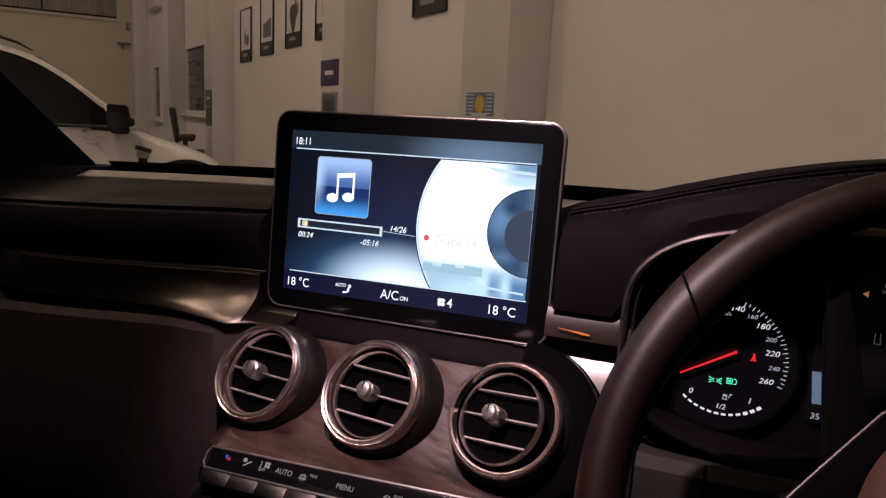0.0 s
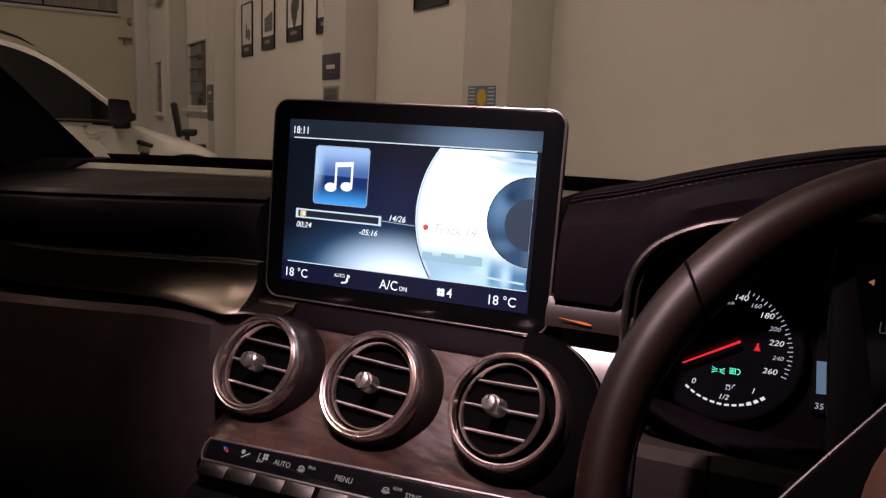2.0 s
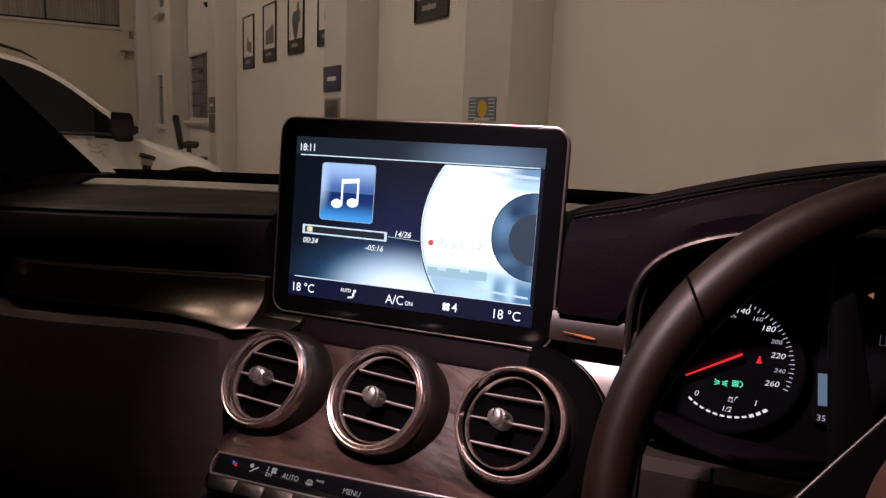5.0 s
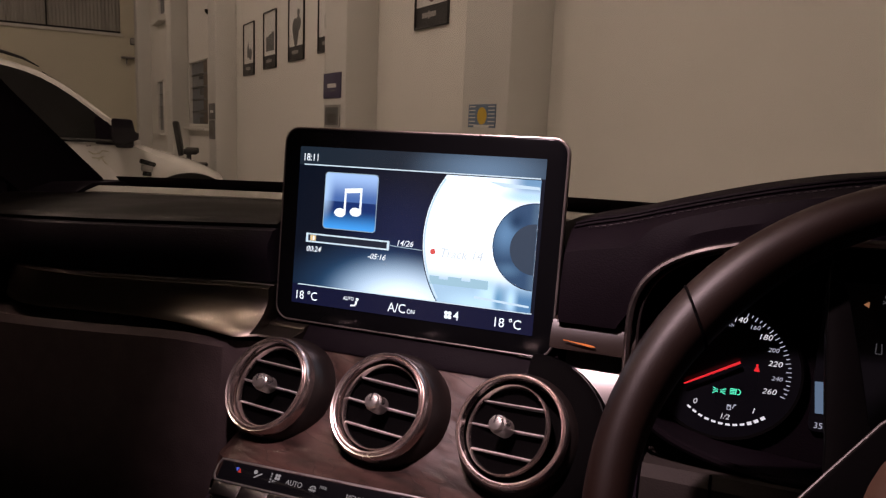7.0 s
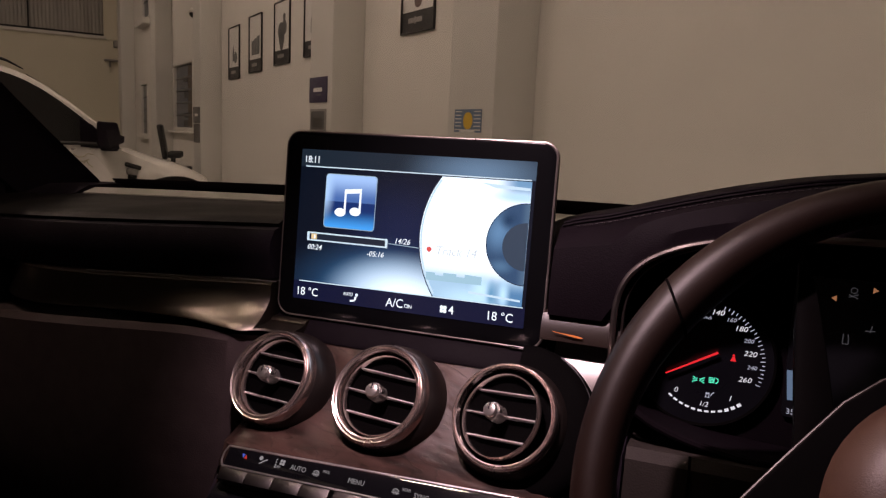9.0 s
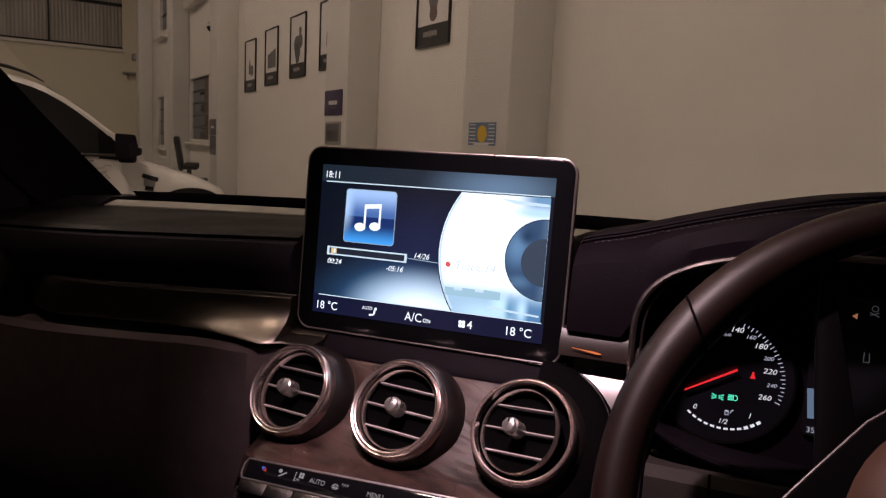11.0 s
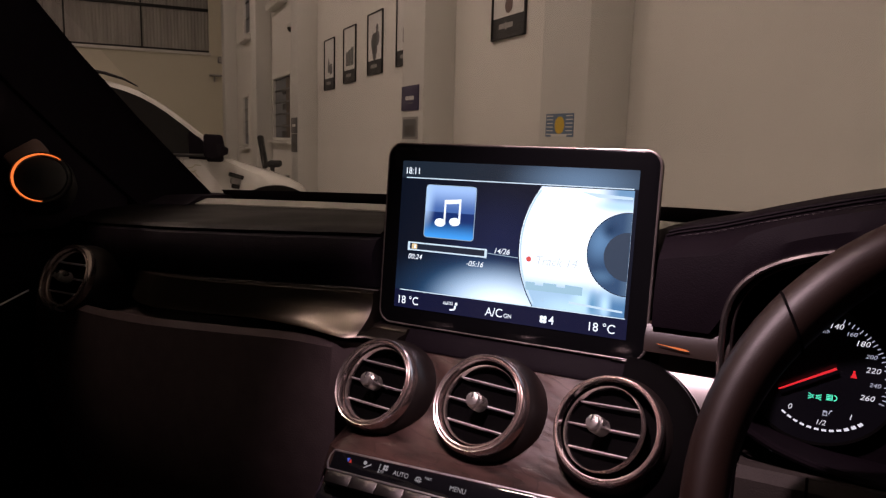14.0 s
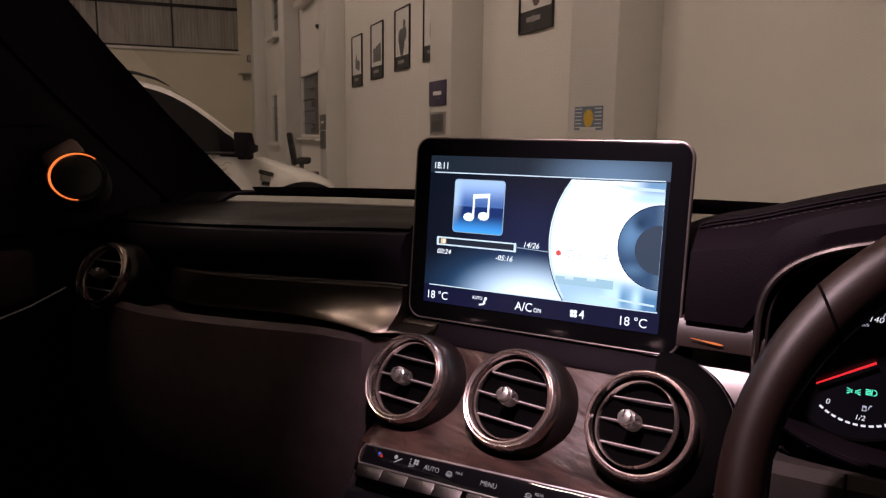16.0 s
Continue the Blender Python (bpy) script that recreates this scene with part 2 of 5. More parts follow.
def slab(outline, z0, z1, bevel=0.0, bm=None):
    """A plate with that outline between two depths, its front rim eased."""
    bm = bm or bmesh.new()
    rows = [[(x, y, z0) for x, y in outline]]
    if bevel:
        cx, cy = sum(p[0] for p in outline) / len(outline), sum(p[1] for p in outline) / len(outline)
        w = max(p[0] for p in outline) - cx
        h = max(p[1] for p in outline) - cy
        rows.append([(x, y, z1 - bevel) for x, y in outline])
        rows.append([(cx + (x - cx) * (1 - bevel * 0.3 / w), cy + (y - cy) * (1 - bevel * 0.3 / h), z1 - bevel * 0.3) for x, y in outline])
        rows.append([(cx + (x - cx) * (1 - bevel / w), cy + (y - cy) * (1 - bevel / h), z1) for x, y in outline])
    else:
        rows.append([(x, y, z1) for x, y in outline])
    return loft(rows, closed=True, caps=True, bm=bm)


def flat(outline, z=0.0, bm=None):
    bm = bm or bmesh.new()
    bm.faces.new([bm.verts.new((x, y, z)) for x, y in outline])
    return bm


def bar(x0, y0, x1, y1, w):
    """The outline of a thin bar from one point to another."""
    d = Vector((x1 - x0, y1 - y0)).normalized() * w / 2
    return [(x0 - d.y, y0 + d.x), (x0 + d.y, y0 - d.x), (x1 + d.y, y1 - d.x), (x1 - d.y, y1 + d.x)]


def arc(cx, cy, r, a0, a1, n=24):
    return [(cx + r * math.cos(radians(a0 + (a1 - a0) * k / n)), cy + r * math.sin(radians(a0 + (a1 - a0) * k / n))) for k in range(n + 1)]


def band(cx, cy, r0, r1, a0, a1, n=24):
    return arc(cx, cy, r1, a0, a1, n) + arc(cx, cy, r0, a1, a0, n)


def writing(name, text, size, mat, parent, x, y, z=0.0, align="LEFT", shear=0.0, m=None, width=1.0, bold=0.0):
    """Letters as a flat mesh in the plane of the parent."""
    cu = bpy.data.curves.new(name, "FONT")
    cu.body, cu.size, cu.align_x, cu.shear = text, size, align, shear
    cu.resolution_u, cu.offset = 3, bold
    tmp = bpy.data.objects.new(name, cu)
    scene.collection.objects.link(tmp)
    me = bpy.data.meshes.new_from_object(tmp.evaluated_get(bpy.context.evaluated_depsgraph_get()))
    bpy.data.objects.remove(tmp)
    bpy.data.curves.remove(cu)
    me.materials.clear()
    me.materials.append(M[mat])
    ob = new(name, me)
    ob.parent = parent
    ob.matrix_basis = (m or Matrix()) @ Matrix.Translation((x, y, z)) @ Matrix.Diagonal((width, 1, 1, 1))
    return ob


def lerp(a, b, t):
    return a + (b - a) * t


def table(x, pts):
    """A smooth curve through (x, value) pairs."""
    xs, ys = [p[0] for p in pts], [p[1] for p in pts]
    if x <= xs[0]:
        return ys[0]
    if x >= xs[-1]:
        return ys[-1]
    for i in range(len(xs) - 1):
        if x <= xs[i + 1]:
            t = (x - xs[i]) / (xs[i + 1] - xs[i])
            s = lambda k: (ys[min(k + 1, len(ys) - 1)] - ys[max(k - 1, 0)]) / (xs[min(k + 1, len(xs) - 1)] - xs[max(k - 1, 0)])
            h = xs[i + 1] - xs[i]
            return ((2 * t ** 3 - 3 * t ** 2 + 1) * ys[i] + (t ** 3 - 2 * t ** 2 + t) * h * s(i)
                    + (-2 * t ** 3 + 3 * t ** 2) * ys[i + 1] + (t ** 3 - t ** 2) * h * s(i + 1))


# ---- the workshop ----
def room_box(name, n0, n1, s0, s1, z0, z1, mat, bevel=0.0):
    c = ((n0 + n1) / 2, (s0 + s1) / 2, (z0 + z1) / 2)
    return part(name, box(c, (n1 - n0, s1 - s0, z1 - z0), bevel=bevel), mat, m=ROOM, smooth=bool(bevel))


TOP = 6.6
NEAR, FAR, OUT, BACK = 3.2, 24.5, -11.0, -9.0
tagged(room_box("floor", OUT, NEAR + 0.25, BACK, FAR + 0.25, FLOOR - 0.2, FLOOR, "concrete"), "grey power-floated concrete workshop floor", "floor", kind="structure")
tagged(room_box("ceiling", OUT, NEAR + 0.25, BACK, FAR + 0.25, TOP, TOP + 0.15, "ceiling"), "pale sheeted workshop ceiling, unlit", "ceiling", kind="structure")


def holed_wall(name, label, n0, n1, s_spans, z_holes):
    """A wall along the room's y with through openings (s0, s1, z0, z1)."""
    bm = bmesh.new()
    cuts = sorted({s_spans[0], s_spans[1], *[h[0] for h in z_holes], *[h[1] for h in z_holes]})
    for a, b in zip(cuts, cuts[1:]):
        hs = sorted([h for h in z_holes if h[0] <= a and b <= h[1]], key=lambda h: h[2])
        z = FLOOR
        for h in hs + [(0, 0, TOP, TOP)]:
            if h[2] > z:
                box(((n0 + n1) / 2, (a + b) / 2, (z + h[2]) / 2), (n1 - n0, b - a, h[2] - z), bm=bm)
            z = h[3]
    bmesh.ops.remove_doubles(bm, verts=bm.verts, dist=0.0005)
    return tagged(part(name, bm, "paint", m=ROOM, smooth=False), label, "wall", kind="structure")


WINDOW = (14.95, 16.95, 0.98, 2.42)
UPPER = (15.4, 16.7, 3.98, 5.3)
NARROW = (20.4, 21.5, 0.76, 2.20)
HIGH = (19.9, 21.1, 3.75, 5.2)
holed_wall("wall_poster_side", "cream-painted blockwork wall hung with framed posters", NEAR, NEAR + 0.25, (BACK, FAR + 0.25), [WINDOW, UPPER, NARROW, HIGH])
tagged(room_box("wall_outer", OUT - 0.25, OUT, BACK, FAR + 0.25, FLOOR, TOP, "paint"), "plain cream workshop wall", "wall", kind="structure")
tagged(room_box("wall_rear", OUT, NEAR, BACK - 0.25, BACK, FLOOR, TOP, "paint"), "plain cream workshop wall", "wall", kind="structure")

# back wall with the steel-sheeted opening
SILL, SH_RIGHT, SH_LEFT, SH_TOP = 3.66, 2.62, -4.2, 6.2
bm = bmesh.new()
for n0, n1, z0, z1 in ((OUT, SH_LEFT, FLOOR, TOP), (SH_LEFT, SH_RIGHT, FLOOR, SILL), (SH_LEFT, SH_RIGHT, SH_TOP, TOP), (SH_RIGHT, NEAR, FLOOR, TOP)):
    box(((n0 + n1) / 2, FAR + 0.125, (z0 + z1) / 2), (n1 - n0, 0.25, z1 - z0), bm=bm)
tagged(part("wall_back", bm, "cream_paint", m=ROOM, smooth=False), "cream back wall with a wide high-level opening", "wall", kind="structure")

# piers stand out of the poster wall
for s0, s1 in ((4.06, 4.65), (6.95, 7.57), (12.79, 13.34), (17.10, 17.75), (22.6, 23.2)):
    p = room_box("pier", NEAR - 0.36, NEAR - 0.002, s0, s1, FLOOR, TOP - 0.005, "grey_paint", 0.012)
    tagged(p, "cream-painted square pier standing out of the wall", "pier", "wall piers", "structure")


def shutter():
    t = thing("shutter_screen", "corrugated grey steel sheets closing a high opening", "shutter", ROOM)
    w = SH_RIGHT - SH_LEFT
    for k, (a, b) in enumerate(((SH_LEFT, -1.5), (-1.47, 0.62), (0.65, SH_RIGHT))):
        rows, n = [], int((b - a) / 0.025)
        prof = [(a + (b - a) * i / n, FAR + 0.10 + 0.010 * (1 if (i // 2) % 2 else -1)) for i in range(n + 1)]
        rows = [[(x, y, z) for x, y in prof] for z in (SILL + 0.02, 4.93)]
        part("sheet", loft(rows), "steel", t, smooth=False)
        rows = [[(x, y, z) for x, y in prof] for z in (5.01, SH_TOP)]
        part("sheet", loft(rows), "steel", t, smooth=False)
    for x in (-1.485, 0.635):
        part("mullion", box((x, FAR + 0.06, (SILL + SH_TOP) / 2), (0.05, 0.06, SH_TOP - SILL), bevel=0.006), "black", t)
    part("rail", box(((SH_LEFT + SH_RIGHT) / 2, FAR + 0.06, 4.97), (w, 0.07, 0.09), bevel=0.006), "black", t)
    part("bottom_rail", box(((SH_LEFT + SH_RIGHT) / 2, FAR + 0.06, SILL + 0.03), (w, 0.07, 0.06), bevel=0.006), "black", t)
    part("sill", box(((SH_LEFT + SH_RIGHT) / 2, FAR - 0.03, SILL - 0.05), (w + 0.1, 0.12, 0.09), bevel=0.01), "white_frame", t)


shutter()


def window(name, s0, s1, z0, z1, label, bars, sill=(0.16, 0.05)):
    t = thing(name, label, "window", ROOM, kind="structure")
    fw = 0.07
    for c, size in ((((s0 + s1) / 2, z1 - fw / 2), (s1 - s0, fw)), (((s0 + s1) / 2, z0 + fw / 2), (s1 - s0, fw)),
                    ((s0 + fw / 2, (z0 + z1) / 2), (fw, z1 - z0 - 2 * fw)), ((s1 - fw / 2, (z0 + z1) / 2), (fw, z1 - z0 - 2 * fw))):
        part("window_frame", box((NEAR + 0.02, *c), (0.09, *size), bevel=0.008), "white_frame", t)
    part("pane", box((NEAR + 0.05, (s0 + s1) / 2, (z0 + z1) / 2), (0.012, s1 - s0 - 2 * fw, z1 - z0 - 2 * fw)), "pane", t)
    for k in range(1, bars):
        z = lerp(z0 + fw, z1 - fw, k / bars)
        part("glazing_bar", box((NEAR + 0.035, (s0 + s1) / 2, z), (0.035, s1 - s0 - 2 * fw, 0.03), bevel=0.004), "grey_ink", t)
    part("window_sill", box((NEAR + 0.03 - sill[0] / 2, (s0 + s1) / 2, z0 - 0.005 - sill[1] / 2), (sill[0], s1 - s0 + 0.12, sill[1]), bevel=0.008), "white_frame", t)
    return t


w1 = window("window_1", *WINDOW, "white-framed internal window with dark blinds behind", 5)
# a dim curtain behind half of the glass, and dark notices stuck to it
part("curtain", box((NEAR + 0.0405, 15.36, 1.70), (0.006, 0.66, 1.26)), "curtain_brown", w1, smooth=False)
for cs, cz, w, h in ((15.85, 1.72, 0.42, 0.12), (15.85, 1.30, 0.40, 0.10), (15.90, 1.13, 0.46, 0.14), (15.95, 2.02, 0.34, 0.06)):
    part("stuck_notice", box((NEAR + 0.041, cs, cz), (0.008, w, h)), "ink", w1, smooth=False)
window("window_2", *NARROW, "narrow white-framed internal window, dark inside", 4)
window("window_3", *HIGH, "narrow high-level window, dark inside", 3, (0.22, 0.15))
window("window_4", *UPPER, "high-level window with a deep sill", 3, (0.22, 0.14))
# unseen backing behind the openings; the gloom of the rooms is in its colour
tagged(room_box("window_backing", NEAR + 0.9, NEAR + 1.0, 14, 22, FLOOR, TOP, "grey_ink"), "added backing wall behind the windows, coloured dark for an unlit room", "wall", kind="structure")


def poster(s, z0, w, h, motif):
    """A framed portrait poster: black frame, white field with a dark motif, black foot with a maker's mark."""
    t = thing("framed_poster", "black-framed portrait poster with a dark audio-product picture", "poster", ROOM @ pose(NEAR, s, z0 + h / 2, 90, 0, -90), "posters on the wall")
    f = 0.018
    for c, size in (((0, h / 2 - f / 2), (w, f)), ((0, -h / 2 + f / 2), (w, f)), ((-w / 2 + f / 2, 0), (f, h - 2 * f)), ((w / 2 - f / 2, 0), (f, h - 2 * f))):
        part("frame", box((*c, 0.014), (*size, 0.026), bevel=0.004), "ink", t)
    part("sheet", box((0, 0, 0.006), (w - 2 * f, h - 2 * f, 0.008)), "paper", t, smooth=False)
    foot = h * 0.21
    part("foot_band", box((0, -h / 2 + f + foot / 2, 0.0125), (w - 2 * f, foot, 0.003)), "ink", t, smooth=False)
    part("maker_mark", flat(rounded(w * 0.42, 0.045, 0.008), 0.0155, flat(rounded(0.02, 0.07, 0.004), 0.0150)), "grey_mark", t, smooth=False, m=pose(-0.04, -h / 2 + f + foot * 0.55, 0))
    bm = bmesh.new()
    if motif == 0:
        slab([(-0.10, -0.13), (0.0, -0.13), (0.01, -0.02), (-0.04, 0.12), (-0.10, 0.02)], 0.0105, 0.0125, bm=bm)
        slab(arc(0.08, -0.08, 0.09, 0, 340, 16), 0.0105, 0.0125, bm=bm)
    elif motif == 1:
        for x in (-0.135, 0.0, 0.135):
            slab([(x - 0.062, -0.16), (x + 0.062, -0.16), (x + 0.062, 0.08 + x * 0.2), (x - 0.062, 0.07 + x * 0.2)], 0.0105, 0.0125, bm=bm)
    elif motif == 2:
        for cx, cy, r in ((0.08, 0.20, 0.05), (0.08, 0.06, 0.10), (-0.05, 0.02, 0.12), (-0.02, -0.07, 0.11), (-0.02, -0.16, 0.07)):
            slab(arc(cx, cy, r, 0, 342, 18), 0.0105, 0.0125, bm=bm)
    else:
        slab([(-0.09, -0.02), (-0.05, -0.10), (0.05, -0.10), (0.09, 0.0), (0.1, 0.25), (-0.12, 0.25)], 0.0105, 0.0125, bm=bm)
        slab(arc(0.01, 0.05, 0.11, 0, 342, 18), 0.0105, 0.0130, bm=bm)
    part("picture", bm, "grey_ink", t, smooth=False)
    if motif == 4:
        part("picture_base", slab(arc(0.0, -0.13, 0.07, 0, 342, 18), 0.0105, 0.0128), "red_ink", t, smooth=False)
    return t


for s, z0, k in ((11.95, 1.87, 0), (10.78, 1.918, 1), (9.57, 1.957, 2), (8.40, 1.985, 0)):
    poster(s, z0, 0.64, 0.835, k)
poster(5.82, 2.01, 0.62, 0.84, 4)


def pier_sign(s, z0, w, h, mat, label, mark):
    t = thing("wall_sign", label, "sign", ROOM @ pose(NEAR - 0.36, s, z0 + h / 2, 90, 0, -90))
    part("board", box((0, 0, 0.006), (w, h, 0.010), bevel=0.002), mat, t)
    if mark == "bar":
        part("lettering", flat(rounded(w * 0.5, h * 0.16, 0.008), 0.0122), "paper", t, smooth=False)
        part("lettering", flat([(x + 0.03, y - h * 0.2) for x, y in rounded(w * 0.25, h * 0.06, 0.004)], 0.0122), "grey_ink", t, smooth=False)
    if mark == "photo":
        part("picture", flat(rounded(w * 0.84, h * 0.80, 0.03), 0.0122), "grey_ink", t, smooth=False)
        part("picture", flat([(x, y - h * 0.10) for x, y in rounded(w * 0.60, h * 0.42, 0.02)], 0.0132), "mid_ink", t, smooth=False)
    return t


pier_sign(7.308, 1.392, 0.50, 0.265, "purple", "dark purple sign board with a pale mark", "bar")
pier_sign(7.300, 1.085, 0.45, 0.24, "grey_mark", "small grey photograph sheet on the pier", "photo")
pier_sign(13.07, 1.14, 0.50, 0.28, "grey_ink", "grey sign board with a pale mark", "bar")
pier_sign(13.07, 0.80, 0.45, 0.33, "grey_ink", "small grey framed sheet", "photo")


def notice():
    t = thing("safety_notice", "blue and white notice sheet with a yellow panel", "notice", ROOM @ pose(NEAR - 0.36, 4.368, 1.210, 90, 0, -90))
    w, h = 0.355, 0.165
    part("sheet", box((0, 0, 0.003), (w, h, 0.004)), "blue", t, smooth=False)
    part("panel", slab(arc(0.005, 0.0, 0.062, 0, 350, 20), 0.005, 0.0065), "yellow", t, smooth=False)
    for side in (-1, 1):
        for k in range(6):
            part("text_bar", flat([(x + side * 0.125, y + 0.066 - k * 0.026) for x, y in rounded(0.085, 0.007, 0.002)], 0.0058), "paper", t, smooth=False)
    part("margin", flat([(x, y - 0.072) for x, y in rounded(0.2, 0.02, 0.004)], 0.0062), "paper", t, smooth=False)


notice()


def dome_camera():
    t = thing("dome_camera", "white dome security camera with a dark lens, on the wall", "camera dome", ROOM @ pose(NEAR - 0.004, 14.25, 3.17, 0, 0, 0) @ Matrix.Scale(0.78, 4))
    part("bracket", box((-0.06, 0, 0.10), (0.12, 0.10, 0.06), bevel=0.012), "white_frame", t)
    part("cap", lathe([(0.001, 0.12), (0.09, 0.11), (0.14, 0.05), (0.14, 0.0), (0.001, 0.0)], 24), "white_frame", t, m=pose(-0.16, 0, 0))
    part("dome", lathe([(0.13, -0.002), (0.12, -0.06), (0.07, -0.11), (0.001, -0.125)], 24), "tint", t, m=pose(-0.16, 0, 0))


dome_camera()


def wall_box(n, z, w, h):
    t = thing("junction_box", "small grey box fixed to the back wall", "junction box", ROOM @ pose(n, FAR, z, 0, 0, 0))
    part("body", box((0, -0.07, 0), (w, 0.14, h), bevel=0.015), "grey_ink", t)
    part("lid", box((0, -0.145, 0), (w * 0.8, 0.012, h * 0.8), bevel=0.004), "steel", t)


wall_box(2.95, 3.45, 0.16, 0.2)


def shelf_bracket():
    t = thing("wall_shelf", "narrow grey shelf on the back wall", "shelf", ROOM @ pose(2.85, FAR, 2.95, 0, 0, 0))
    part("board", box((0, -0.12, 0), (0.5, 0.24, 0.05), bevel=0.006), "grey_mark", t)
    part("bracket", box((-0.1, -0.08, -0.11), (0.04, 0.14, 0.16), bevel=0.006), "grey_mark", t)


shelf_bracket()


def office_chair():
    t = thing("office_chair", "dark high-backed office chair with arms", "chair", ROOM @ pose(2.52, 13.0, FLOOR, 0, 0, 76) @ Matrix.Scale(0.96, 4))
    part("seat", box((0, 0, 0.46), (0.46, 0.44, 0.09), bevel=0.035, seg=3), "black", t)
    part("backrest", box((0, 0.27, 0.93), (0.46, 0.09, 0.62), m=pose(0, 0, 0, -9, 0, 0), bevel=0.035, seg=3), "black", t)
    for x in (-0.29, 0.29):
        part("arm", box((x, 0.06, 0.715), (0.08, 0.24, 0.11), bevel=0.025), "black", t)
        part("arm_post", box((x, 0.10, 0.60), (0.04, 0.05, 0.24), bevel=0.01), "black", t)
    part("column", lathe([(0.001, 0.10), (0.035, 0.10), (0.035, 0.46), (0.001, 0.46)], 16), "black", t)
    for k in range(5):
        part("foot", box((0.16, 0, 0.085), (0.30, 0.05, 0.035), bevel=0.01), "black", t, m=pose(0, 0, 0, 0, 0, 72 * k))
    for k in range(5):
        a = radians(72 * k)
        part("castor", lathe([(0.001, -0.02), (0.03, -0.02), (0.03, 0.02), (0.001, 0.02)], 14), "black", t,
             m=pose(0.29 * math.cos(a), 0.29 * math.sin(a), 0.03, 90, 0, 72 * k))


office_chair()


def strip_light(n, s):
    t = thing("strip_light", "warm white fluorescent strip light on the ceiling", "ceiling light", ROOM @ pose(n, s, TOP - 0.4), "workshop ceiling lights")
    part("housing", box((0, 0, 0.05), (0.22, 1.6, 0.08), bevel=0.01), "white_frame", t)
    for x in (-0.05, 0.05):
        part("tube", tube([(x, -0.75, 0), (x, 0.75, 0)], 0.018, 8), "lamp", t)
    for y in (-0.5, 0.5):
        part("hanger", tube([(0, y, 0.09), (0, y, 0.40)], 0.006, 6), "steel", t)
    return t


for n in (-1.6,):
    for s in (-3.0, 1.5, 6.0, 10.5, 18.7):
        strip_light(n, s)


